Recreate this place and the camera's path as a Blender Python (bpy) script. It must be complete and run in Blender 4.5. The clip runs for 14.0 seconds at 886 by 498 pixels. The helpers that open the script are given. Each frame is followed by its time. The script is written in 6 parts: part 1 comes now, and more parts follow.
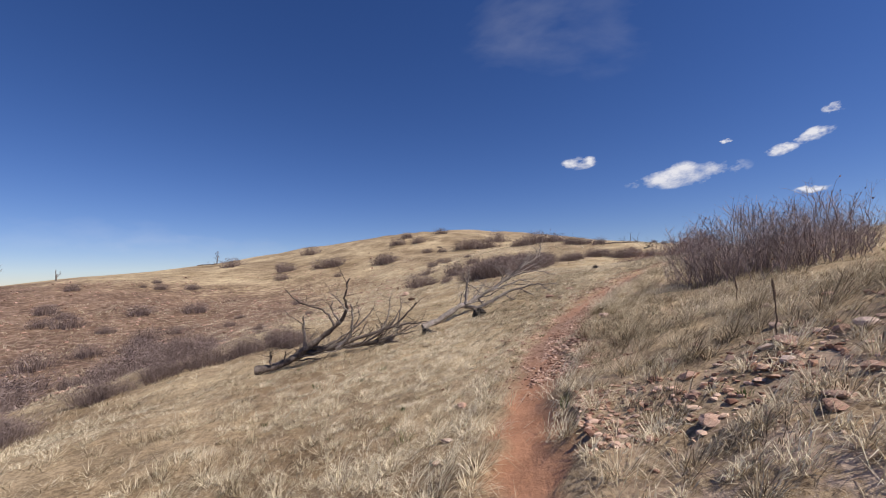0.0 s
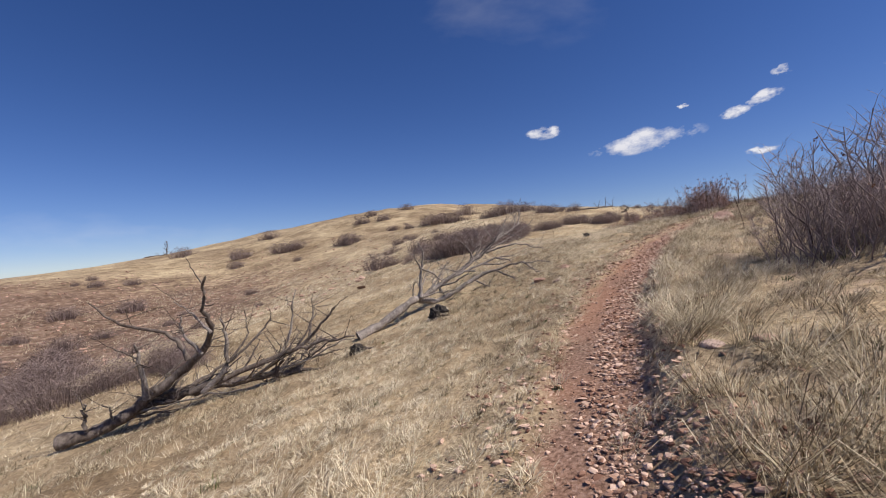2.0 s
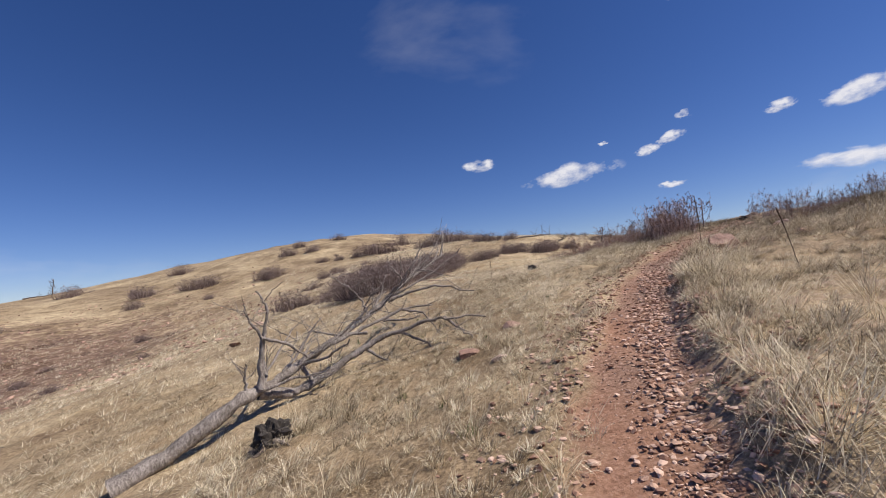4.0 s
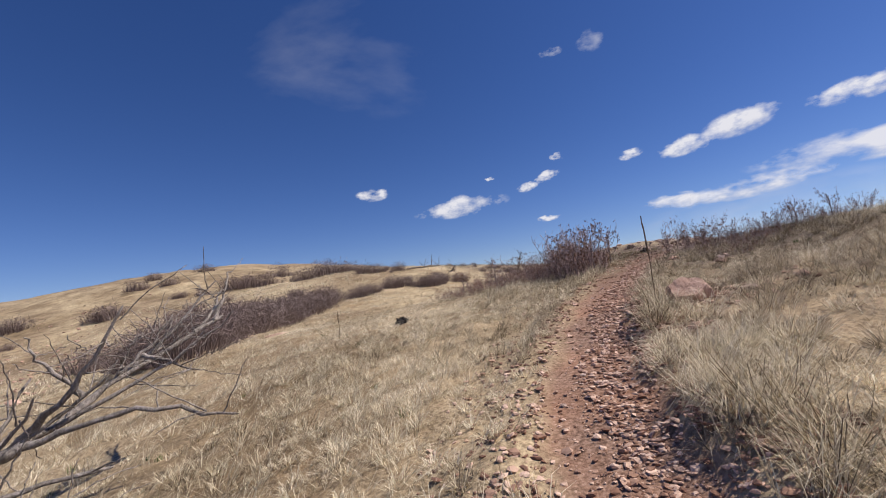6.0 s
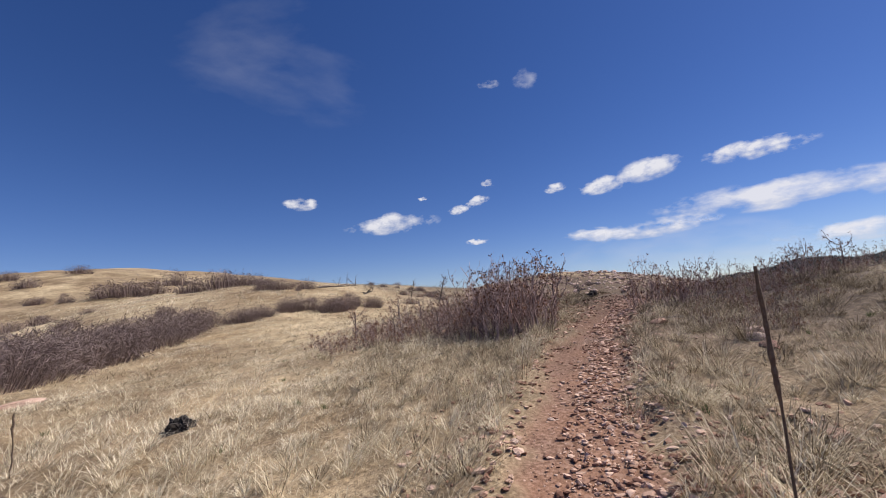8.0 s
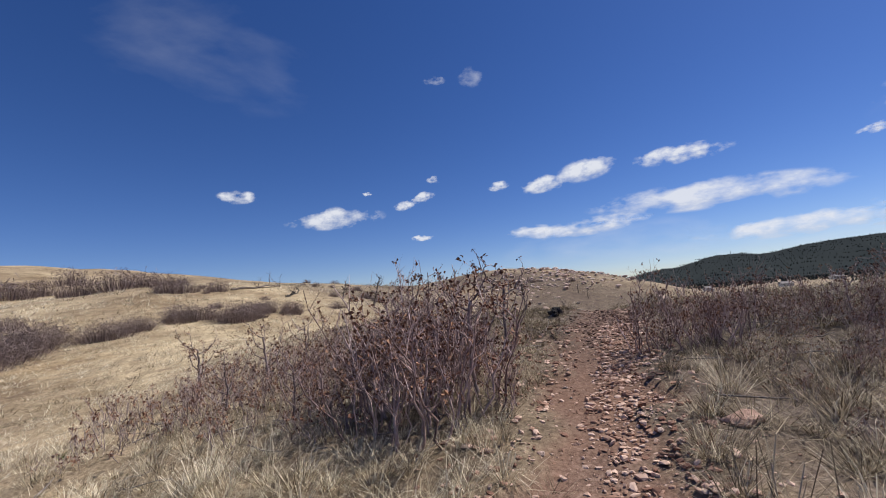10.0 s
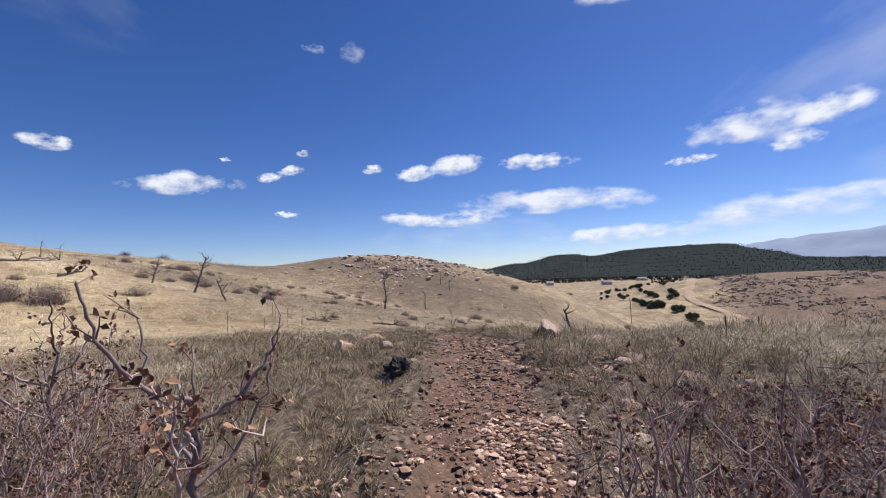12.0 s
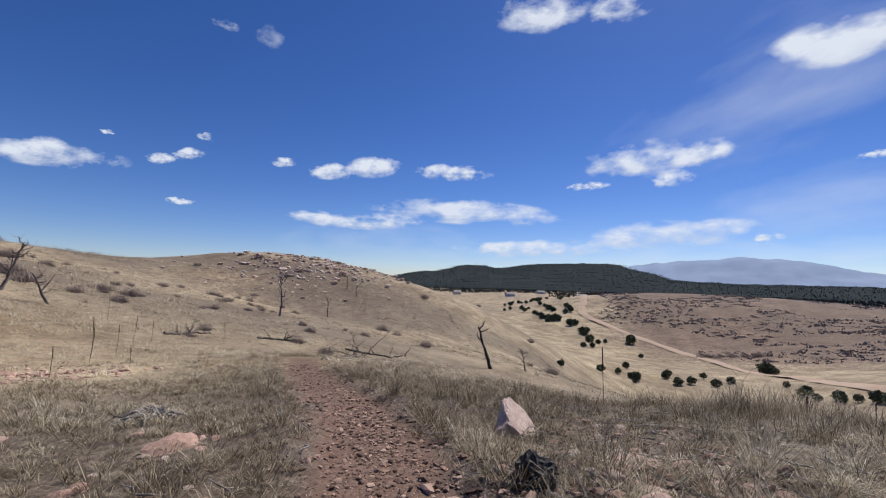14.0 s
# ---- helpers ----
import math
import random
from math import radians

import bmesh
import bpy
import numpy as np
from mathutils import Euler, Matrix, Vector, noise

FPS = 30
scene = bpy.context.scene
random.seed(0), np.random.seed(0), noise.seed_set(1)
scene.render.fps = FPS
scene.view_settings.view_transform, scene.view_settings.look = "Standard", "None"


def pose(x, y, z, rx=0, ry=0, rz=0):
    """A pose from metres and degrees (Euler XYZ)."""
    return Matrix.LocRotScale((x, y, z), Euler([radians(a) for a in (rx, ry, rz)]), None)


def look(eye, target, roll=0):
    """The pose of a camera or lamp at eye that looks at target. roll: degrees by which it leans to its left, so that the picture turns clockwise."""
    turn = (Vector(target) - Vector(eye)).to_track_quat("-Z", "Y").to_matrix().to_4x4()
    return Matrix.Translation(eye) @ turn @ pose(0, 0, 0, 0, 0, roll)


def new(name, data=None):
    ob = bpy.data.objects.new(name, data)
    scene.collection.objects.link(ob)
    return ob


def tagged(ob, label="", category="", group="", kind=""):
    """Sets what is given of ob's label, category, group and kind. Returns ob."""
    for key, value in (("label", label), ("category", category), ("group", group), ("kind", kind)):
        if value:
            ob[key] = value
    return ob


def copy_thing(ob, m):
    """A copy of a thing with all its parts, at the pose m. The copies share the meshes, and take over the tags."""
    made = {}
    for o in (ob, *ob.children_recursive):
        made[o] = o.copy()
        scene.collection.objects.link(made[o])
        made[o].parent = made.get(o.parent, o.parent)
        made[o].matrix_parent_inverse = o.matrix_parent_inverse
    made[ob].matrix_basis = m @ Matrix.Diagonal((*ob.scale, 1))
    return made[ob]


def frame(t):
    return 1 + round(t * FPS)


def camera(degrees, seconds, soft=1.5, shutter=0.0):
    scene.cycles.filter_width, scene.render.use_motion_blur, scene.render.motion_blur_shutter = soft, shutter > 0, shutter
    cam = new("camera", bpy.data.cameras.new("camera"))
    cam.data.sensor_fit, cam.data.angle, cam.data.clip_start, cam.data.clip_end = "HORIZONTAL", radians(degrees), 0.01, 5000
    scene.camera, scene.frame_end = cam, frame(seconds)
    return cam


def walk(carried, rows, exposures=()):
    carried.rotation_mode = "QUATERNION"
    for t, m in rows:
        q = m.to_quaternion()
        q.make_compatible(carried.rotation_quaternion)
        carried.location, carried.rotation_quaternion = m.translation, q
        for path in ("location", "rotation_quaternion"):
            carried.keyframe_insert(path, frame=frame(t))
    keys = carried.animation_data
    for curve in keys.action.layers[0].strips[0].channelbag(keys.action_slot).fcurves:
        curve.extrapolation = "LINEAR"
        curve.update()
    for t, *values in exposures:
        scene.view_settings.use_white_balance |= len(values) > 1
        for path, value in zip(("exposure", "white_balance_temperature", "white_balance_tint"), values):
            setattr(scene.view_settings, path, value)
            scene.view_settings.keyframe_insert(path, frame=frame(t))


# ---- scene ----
cam = camera(92.46, 14.0, 1.0)
# seconds and the eye's pose along the trail
PATH = [
    (0, pose(0.000, 0.000, 1.500, 93.80, 1.50, 0.10)),
    (0.5, pose(0.120, 1.168, 1.516, 93.62, 5.52, 0.68)),
    (1, pose(0.271, 2.359, 1.541, 93.88, 5.33, -0.98)),
    (1.5, pose(0.482, 3.549, 1.559, 90.66, 4.00, -1.98)),
    (2, pose(0.726, 4.720, 1.615, 90.37, 4.80, -3.77)),
    (2.2, pose(0.842, 5.167, 1.625, 90.40, 5.45, -4.71)),
    (4.3, pose(2.462, 9.586, 1.877, 95.67, 6.20, -14.09)),
    (4.5, pose(2.666, 9.981, 1.911, 97.27, 6.48, -15.89)),
    (5, pose(3.216, 10.937, 2.038, 96.08, 5.70, -21.32)),
    (5.5, pose(3.818, 11.824, 2.135, 95.97, 3.74, -24.31)),
    (6, pose(4.431, 12.698, 2.277, 95.96, 7.31, -26.18)),
    (6.5, pose(5.061, 13.535, 2.437, 94.94, 5.11, -31.64)),
    (7, pose(5.702, 14.315, 2.555, 97.04, 5.05, -32.00)),
    (7.5, pose(6.409, 15.028, 2.701, 96.82, 3.25, -36.13)),
    (8, pose(7.149, 15.719, 2.875, 97.42, 4.40, -36.20)),
    (8.2, pose(7.447, 15.988, 2.933, 97.39, 4.77, -38.02)),
    (10.3, pose(10.473, 18.427, 3.433, 95.72, 5.09, -46.20)),
    (10.5, pose(10.813, 18.622, 3.503, 95.39, 3.99, -51.00)),
    (11, pose(11.707, 19.040, 3.607, 95.05, 1.07, -60.50)),
    (11.5, pose(12.567, 19.492, 3.703, 93.58, 0.84, -62.18)),
    (12, pose(13.393, 19.957, 3.824, 93.17, 1.88, -61.50)),
    (12.5, pose(14.236, 20.348, 3.911, 94.06, -0.72, -62.85)),
    (13, pose(15.012, 20.796, 3.971, 94.27, -0.18, -67.91)),
    (13.5, pose(15.792, 21.185, 4.068, 94.29, 1.04, -66.70)),
    (14, pose(16.579, 21.500, 4.188, 93.86, -1.48, -73.64)),
]
walk(cam, PATH, exposures=[(0.0, 0.24, 6850, 14), (8.2, 0.24, 6800, 14), (10.3, 0.2, 6550, 11), (12.0, 0.44, 6600, 11), (14.0, 0.22, 6300, 10)])

# ---- world and sun ----
SUN_AZ, SUN_EL = 112.0, 52.0          # compass degrees from +y towards +x, and height
world = bpy.data.worlds.new("sky")
scene.world = world
world.use_nodes = True
wt = world.node_tree
wt.nodes.clear()
sky = wt.nodes.new("ShaderNodeTexSky")
sky.sky_type, sky.sun_disc = "NISHITA", False
sky.sun_elevation, sky.sun_rotation = radians(SUN_EL), radians(SUN_AZ)
sky.altitude, sky.air_density, sky.dust_density, sky.ozone_density = 2300, 1.0, 0.75, 2.5
wbg, wout = wt.nodes.new("ShaderNodeBackground"), wt.nodes.new("ShaderNodeOutputWorld")
wbg.inputs["Strength"].default_value = 0.072
deep = wt.nodes.new("ShaderNodeHueSaturation")
deep.inputs["Saturation"].default_value, deep.inputs["Hue"].default_value = 1.25, 0.508
wt.links.new(sky.outputs[0], deep.inputs["Color"])
tint = wt.nodes.new("ShaderNodeMix")
tint.data_type, tint.blend_type = "RGBA", "MULTIPLY"
tint.inputs[0].default_value, tint.inputs[7].default_value = 1.0, (0.97, 0.97, 1.14, 1)
wt.links.new(deep.outputs[0], tint.inputs[6])
wt.links.new(tint.outputs[2], wbg.inputs[0])
wt.links.new(wbg.outputs[0], wout.inputs[0])
lamp = bpy.data.lights.new("sun", "SUN")
lamp.energy, lamp.angle, lamp.color = 4.6, radians(0.53), (1.0, 0.95, 0.88)
sun = new("sun", lamp)
sun_way = Vector((math.sin(radians(SUN_AZ)) * math.cos(radians(SUN_EL)), math.cos(radians(SUN_AZ)) * math.cos(radians(SUN_EL)), math.sin(radians(SUN_EL))))
sun.matrix_world = look(sun_way * 50 + Vector((8, 14, 2)), (8, 14, 2))


# ---- material tools ----
def node(nt, kind, **inputs):
    n = nt.nodes.new("ShaderNode" + kind)
    for key, value in inputs.items():
        k = key.replace("_", " ")
        if k in n.inputs:
            n.inputs[k].default_value = value
    return n


def link(nt, a, b):
    nt.links.new(a, b)


def ramp(nt, fac, stops):
    r = nt.nodes.new("ShaderNodeValToRGB")
    while len(r.color_ramp.elements) < len(stops):
        r.color_ramp.elements.new(0.5)
    for e, (p, c) in zip(r.color_ramp.elements, stops):
        e.position, e.color = p, (*c, 1) if len(c) == 3 else c
    nt.links.new(fac, r.inputs[0])
    return r.outputs[0]


def noise_tex(nt, vec, scale, detail=4.0, rough=0.55, dim="3D"):
    n = node(nt, "TexNoise", Scale=scale, Detail=detail, Roughness=rough)
    nt.links.new(vec, n.inputs["Vector"])
    return n.outputs["Fac"]


def blend(nt, fac, a, b, mode="MIX"):
    m = nt.nodes.new("ShaderNodeMix")
    m.data_type, m.blend_type = "RGBA", mode
    for value, slot in ((fac, 0), (a, 6), (b, 7)):
        if isinstance(value, (int, float)):
            m.inputs[slot].default_value = value
        elif isinstance(value, tuple):
            m.inputs[slot].default_value = (*value, 1)
        else:
            nt.links.new(value, m.inputs[slot])
    return m.outputs[2]


def calc(nt, op, a, b=0.0, c=0.0, clamp=False):
    m = nt.nodes.new("ShaderNodeMath")
    m.operation, m.use_clamp = op, clamp
    for i, v in enumerate((a, b, c)):
        if isinstance(v, (int, float)):
            m.inputs[i].default_value = v
        else:
            nt.links.new(v, m.inputs[i])
    return m.outputs[0]


def fresh(name, rough=0.9):
    m = bpy.data.materials.new(name)
    m.use_nodes = True
    nt = m.node_tree
    bsdf = nt.nodes["Principled BSDF"]
    bsdf.inputs["Roughness"].default_value = rough
    bsdf.inputs["Specular IOR Level"].default_value = 0.25
    geo = nt.nodes.new("ShaderNodeNewGeometry")
    return m, nt, bsdf, geo


def bump(nt, bsdf, height, strength=0.5, distance=0.02):
    b = node(nt, "Bump", Strength=strength, Distance=distance)
    nt.links.new(height, b.inputs["Height"])
    nt.links.new(b.outputs[0], bsdf.inputs["Normal"])


def attr(nt, name):
    a = nt.nodes.new("ShaderNodeAttribute")
    a.attribute_name = name
    return a.outputs["Fac"]


# ---- materials ----
def make_ground():
    m, nt, bsdf, geo = fresh("hillside_ground", 0.95)
    p = geo.outputs["Position"]
    big, mid, fine = noise_tex(nt, p, 0.09, 5), noise_tex(nt, p, 0.9, 6, 0.65), noise_tex(nt, p, 14, 5, 0.7)
    straw = ramp(nt, fine, [(0.28, (0.17, 0.135, 0.092)), (0.48, (0.46, 0.385, 0.27)), (0.7, (0.72, 0.63, 0.47))])
    soil = ramp(nt, fine, [(0.25, (0.08, 0.052, 0.04)), (0.55, (0.22, 0.15, 0.112)), (0.8, (0.4, 0.295, 0.23))])
    stony = ramp(nt, noise_tex(nt, p, 30, 3, 0.6), [(0.35, (0.1, 0.06, 0.043)), (0.5, (0.25, 0.155, 0.111)), (0.7, (0.4, 0.28, 0.216))])
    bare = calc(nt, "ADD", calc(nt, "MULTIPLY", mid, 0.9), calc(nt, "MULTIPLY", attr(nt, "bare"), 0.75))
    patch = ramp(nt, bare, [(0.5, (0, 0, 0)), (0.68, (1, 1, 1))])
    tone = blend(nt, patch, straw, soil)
    # dead litter, its darker tone deepening the shade in gaps between tufts
    shaded_litter = ramp(nt, noise_tex(nt, p, 22, 6, 0.75), [(0.3, (0.1, 0.076, 0.053)), (0.44, (0.31, 0.245, 0.17)), (0.6, (0.64, 0.54, 0.39))])
    tone = blend(nt, attr(nt, "shaded_litter"), tone, shaded_litter)
    clumps = ramp(nt, noise_tex(nt, p, 2.6, 4, 0.7), [(0.35, (0.62, 0.62, 0.62)), (0.6, (1.05, 1.05, 1.05))])
    tone = blend(nt, 0.8, tone, clumps, "MULTIPLY")
    wide = ramp(nt, big, [(0.38, (0.66, 0.6, 0.55)), (0.6, (1.1, 1.07, 1.0))])
    tone = blend(nt, 0.9, tone, wide, "MULTIPLY")
    mottle = ramp(nt, noise_tex(nt, p, 0.42, 8, 0.72), [(0.36, (0.58, 0.54, 0.48)), (0.48, (0.9, 0.88, 0.85)), (0.62, (1.1, 1.08, 1.03))])
    tone = blend(nt, 0.85, tone, mottle, "MULTIPLY")
    swathe = ramp(nt, noise_tex(nt, p, 0.16, 7, 0.7), [(0.4, (0.62, 0.56, 0.49)), (0.5, (0.92, 0.9, 0.86)), (0.6, (1.06, 1.05, 1.02))])
    tone = blend(nt, 0.8, tone, swathe, "MULTIPLY")
    clay = ramp(nt, noise_tex(nt, p, 3.2, 6, 0.65), [(0.3, (0.30, 0.145, 0.082)), (0.7, (0.45, 0.235, 0.14))])
    track = blend(nt, attr(nt, "stony"), clay, stony)
    brown = ramp(nt, noise_tex(nt, p, 18, 5, 0.65), [(0.3, (0.055, 0.033, 0.024)), (0.55, (0.14, 0.087, 0.063)), (0.8, (0.29, 0.19, 0.143))])
    track = blend(nt, attr(nt, "brown"), track, brown)
    scree = ramp(nt, noise_tex(nt, p, 1.4, 7, 0.8), [(0.5, (0.0, 0.0, 0.0)), (0.58, (1, 1, 1))])
    pale = blend(nt, calc(nt, "MULTIPLY", scree, attr(nt, "bare")), tone, (0.5, 0.38, 0.3))
    ash_dim = ramp(nt, noise_tex(nt, p, 11, 7, 0.75), [(0.32, (0.026, 0.019, 0.015)), (0.5, (0.09, 0.067, 0.052)), (0.68, (0.26, 0.205, 0.16))])
    pale = blend(nt, attr(nt, "burnt"), pale, ash_dim)                     # old burn, ash and bare soil between the tufts, plus dimmer light painted into the tone
    col = blend(nt, attr(nt, "track"), pale, track)
    link(nt, col, bsdf.inputs["Base Color"])
    bump(nt, bsdf, fine, 0.7, 0.03)
    return m


def make_plain(name, stops, scale, rough=0.9, strength=0.5, distance=0.01, stretch=None, island=0.0):
    """A surface of mottled colour with fine relief, at two scales."""
    m, nt, bsdf, geo = fresh(name, rough)
    tc = nt.nodes.new("ShaderNodeTexCoord")
    p = tc.outputs["Object"]
    if stretch:
        mp = nt.nodes.new("ShaderNodeMapping")
        mp.inputs["Scale"].default_value = stretch
        link(nt, p, mp.inputs[0])
        p = mp.outputs[0]
    fine, wide = noise_tex(nt, p, scale, 6, 0.65), noise_tex(nt, p, scale * 0.15, 3)
    f = calc(nt, "ADD", calc(nt, "MULTIPLY", fine, 0.6), calc(nt, "MULTIPLY", wide, 0.4))
    if island:
        info = nt.nodes.new("ShaderNodeObjectInfo")
        r = calc(nt, "ADD", geo.outputs["Random Per Island"], info.outputs["Random"])
        f = calc(nt, "ADD", f, calc(nt, "MULTIPLY", calc(nt, "SUBTRACT", calc(nt, "FRACT", r), 0.5), island))
    link(nt, ramp(nt, f, stops), bsdf.inputs["Base Color"])
    bump(nt, bsdf, fine, strength, distance)
    return m


def make_blades(name, stops):
    m, nt, bsdf, geo = fresh(name, 0.7)
    tone = calc(nt, "ADD", attr(nt, "tone"), calc(nt, "MULTIPLY", calc(nt, "SUBTRACT", geo.outputs["Random Per Island"], 0.5), 0.75))
    link(nt, ramp(nt, tone, stops), bsdf.inputs["Base Color"])
    tr = node(nt, "BsdfTranslucent")
    link(nt, ramp(nt, tone, stops), tr.inputs[0])
    mx = nt.nodes.new("ShaderNodeMixShader")
    mx.inputs[0].default_value = 0.16
    link(nt, bsdf.outputs[0], mx.inputs[1])
    link(nt, tr.outputs[0], mx.inputs[2])
    link(nt, mx.outputs[0], nt.nodes["Material Output"].inputs[0])
    return m


def make_cloud(name, dense, soft, grain, stretch=0.6):
    m = bpy.data.materials.new(name)
    m.use_nodes = True
    nt = m.node_tree
    nt.nodes.clear()
    out = nt.nodes.new("ShaderNodeOutputMaterial")
    tc, info = nt.nodes.new("ShaderNodeTexCoord"), nt.nodes.new("ShaderNodeObjectInfo")
    mp = nt.nodes.new("ShaderNodeMapping")
    mp.inputs["Location"].default_value, mp.inputs["Scale"].default_value = (-1, -1, 0), (2, 2, 0)
    link(nt, tc.outputs["Generated"], mp.inputs[0])
    ln = nt.nodes.new("ShaderNodeVectorMath")
    ln.operation = "LENGTH"
    link(nt, mp.outputs[0], ln.inputs[0])
    n4 = nt.nodes.new("ShaderNodeTexNoise")
    n4.noise_dimensions = "4D"
    n4.inputs["Scale"].default_value, n4.inputs["Detail"].default_value, n4.inputs["Roughness"].default_value = grain, 7, 0.54
    st = nt.nodes.new("ShaderNodeMapping")
    st.inputs["Scale"].default_value = (stretch, 1, 1)
    link(nt, tc.outputs["Object"], st.inputs[0])
    link(nt, st.outputs[0], n4.inputs["Vector"])
    link(nt, calc(nt, "MULTIPLY", info.outputs["Random"], 40), n4.inputs["W"])
    body = calc(nt, "SUBTRACT", 1.0, ln.outputs["Value"])
    body = calc(nt, "ADD", calc(nt, "MINIMUM", body, 0.55), calc(nt, "MULTIPLY", calc(nt, "SUBTRACT", n4.outputs["Fac"], 0.55), 2.5))
    rim = calc(nt, "MULTIPLY", calc(nt, "SUBTRACT", 1.0, ln.outputs["Value"]), 6, clamp=True)
    a = calc(nt, "MULTIPLY", calc(nt, "MULTIPLY", calc(nt, "MULTIPLY", body, soft, clamp=True), rim, clamp=True), dense)
    em = node(nt, "Emission", Strength=1.0)
    sep = nt.nodes.new("ShaderNodeSeparateXYZ")
    link(nt, tc.outputs["Generated"], sep.inputs[0])
    shade = calc(nt, "ADD", calc(nt, "MULTIPLY", sep.outputs[1], 0.55), calc(nt, "MULTIPLY", n4.outputs["Fac"], 0.6))
    link(nt, ramp(nt, shade, [(0.25, (0.42, 0.47, 0.58)), (0.6, (0.66, 0.69, 0.75))]), em.inputs[0])
    tr = nt.nodes.new("ShaderNodeBsdfTransparent")
    mx = nt.nodes.new("ShaderNodeMixShader")
    link(nt, a, mx.inputs[0])
    link(nt, tr.outputs[0], mx.inputs[1])
    link(nt, em.outputs[0], mx.inputs[2])
    link(nt, mx.outputs[0], out.inputs[0])
    return m


M_GROUND = make_ground()
M_GRASS = make_blades("dry_grass", [(0.0, (0.13, 0.095, 0.055)), (0.22, (0.38, 0.31, 0.2)), (0.5, (0.68, 0.595, 0.42)), (1.0, (0.88, 0.8, 0.62))])
M_GRASS_GREY = make_blades("matted_grass", [(0.0, (0.12, 0.088, 0.055)), (0.4, (0.46, 0.375, 0.255)), (1.0, (0.84, 0.75, 0.57))])
M_SAGE = make_blades("grey_green_grass", [(0.0, (0.13, 0.115, 0.07)), (0.4, (0.36, 0.33, 0.22)), (1.0, (0.68, 0.64, 0.47))])
M_GREEN = make_blades("green_shoots", [(0.0, (0.05, 0.075, 0.02)), (0.5, (0.1, 0.14, 0.045)), (1.0, (0.2, 0.22, 0.09))])
M_ROCK = make_plain("red_sandstone", [(0.25, (0.22, 0.135, 0.105)), (0.5, (0.46, 0.295, 0.225)), (0.8, (0.64, 0.46, 0.37))], 9, 0.92, 0.8, 0.02, None, 0.3)
M_PALE = make_plain("pale_stone", [(0.25, (0.34, 0.24, 0.195)), (0.55, (0.58, 0.44, 0.37)), (0.8, (0.72, 0.6, 0.52))], 9, 0.92, 0.8, 0.02, None, 0.3)
M_GRAVEL = make_plain("gravel", [(0.1, (0.19, 0.1, 0.07)), (0.45, (0.37, 0.228, 0.162)), (0.9, (0.65, 0.47, 0.37))], 12, 0.95, 0.5, 0.01, None, 1.0)
M_CHIPS = make_plain("brown_gravel", [(0.1, (0.08, 0.047, 0.035)), (0.45, (0.19, 0.12, 0.088)), (0.9, (0.39, 0.265, 0.2))], 12, 0.95, 0.5, 0.01, None, 1.0)
M_BRUSH = make_blades("brush_twigs", [(0.0, (0.14, 0.1, 0.09)), (0.5, (0.23, 0.175, 0.158)), (1.0, (0.33, 0.265, 0.24))])
M_FAR_BRUSH = make_plain("far_brush", [(0.2, (0.22, 0.17, 0.145)), (0.5, (0.31, 0.25, 0.21)), (0.85, (0.4, 0.335, 0.28))], 0.05, 0.95, 0.1, 0.1, None, 0.6)
M_DEAD = make_plain("weathered_wood", [(0.3, (0.06, 0.05, 0.043)), (0.45, (0.2, 0.175, 0.155)), (0.6, (0.37, 0.33, 0.3)), (0.8, (0.5, 0.46, 0.42))], 34, 0.9, 1.0, 0.03, (1, 1, 0.45))
M_CHAR = make_plain("charred_wood", [(0.3, (0.018, 0.016, 0.015)), (0.6, (0.06, 0.052, 0.046)), (0.85, (0.16, 0.135, 0.12))], 14, 0.75, 0.8, 0.015)
M_BURNT = make_plain("scorched_wood", [(0.3, (0.035, 0.028, 0.024)), (0.5, (0.13, 0.105, 0.09)), (0.75, (0.33, 0.29, 0.26))], 20, 0.9, 1.0, 0.02, (1, 1, 0.5))
M_STEM = make_plain("oak_stems", [(0.2, (0.1, 0.074, 0.07)), (0.5, (0.26, 0.205, 0.195)), (0.8, (0.46, 0.39, 0.37))], 20, 0.85, 0.4, 0.004, None, 0.35)
M_TWIG = make_plain("oak_twigs", [(0.2, (0.13, 0.098, 0.095)), (0.5, (0.29, 0.23, 0.225)), (0.8, (0.47, 0.39, 0.38))], 20, 0.85, 0.2, 0.002, None, 0.5)
M_TWIG_RED = make_plain("reddish_twigs", [(0.2, (0.15, 0.1, 0.093)), (0.5, (0.35, 0.25, 0.23)), (0.8, (0.58, 0.46, 0.43))], 20, 0.85, 0.2, 0.002, None, 0.5)
M_LEAF = make_plain("dead_oak_leaves", [(0.1, (0.08, 0.036, 0.026)), (0.5, (0.2, 0.095, 0.062)), (0.9, (0.4, 0.23, 0.14))], 20, 0.8, 0.2, 0.002, None, 0.9)
M_STALK = make_plain("dead_stalk", [(0.2, (0.05, 0.035, 0.027)), (0.5, (0.14, 0.1, 0.072)), (0.8, (0.27, 0.205, 0.15))], 40, 0.9, 0.8, 0.004)
M_PINE = make_plain("conifer_needles", [(0.2, (0.05, 0.06, 0.033)), (0.5, (0.1, 0.115, 0.065)), (0.85, (0.15, 0.165, 0.095))], 3, 0.9, 0.3, 0.05, None, 0.6)
M_BARK = make_plain("conifer_bark", [(0.2, (0.05, 0.035, 0.028)), (0.7, (0.15, 0.11, 0.085))], 12, 0.9)
M_FOREST = make_plain("far_forest", [(0.2, (0.016, 0.02, 0.017)), (0.5, (0.026, 0.031, 0.026)), (0.85, (0.04, 0.046, 0.038))], 0.02, 0.95, 0.2, 0.5, None, 0.5)
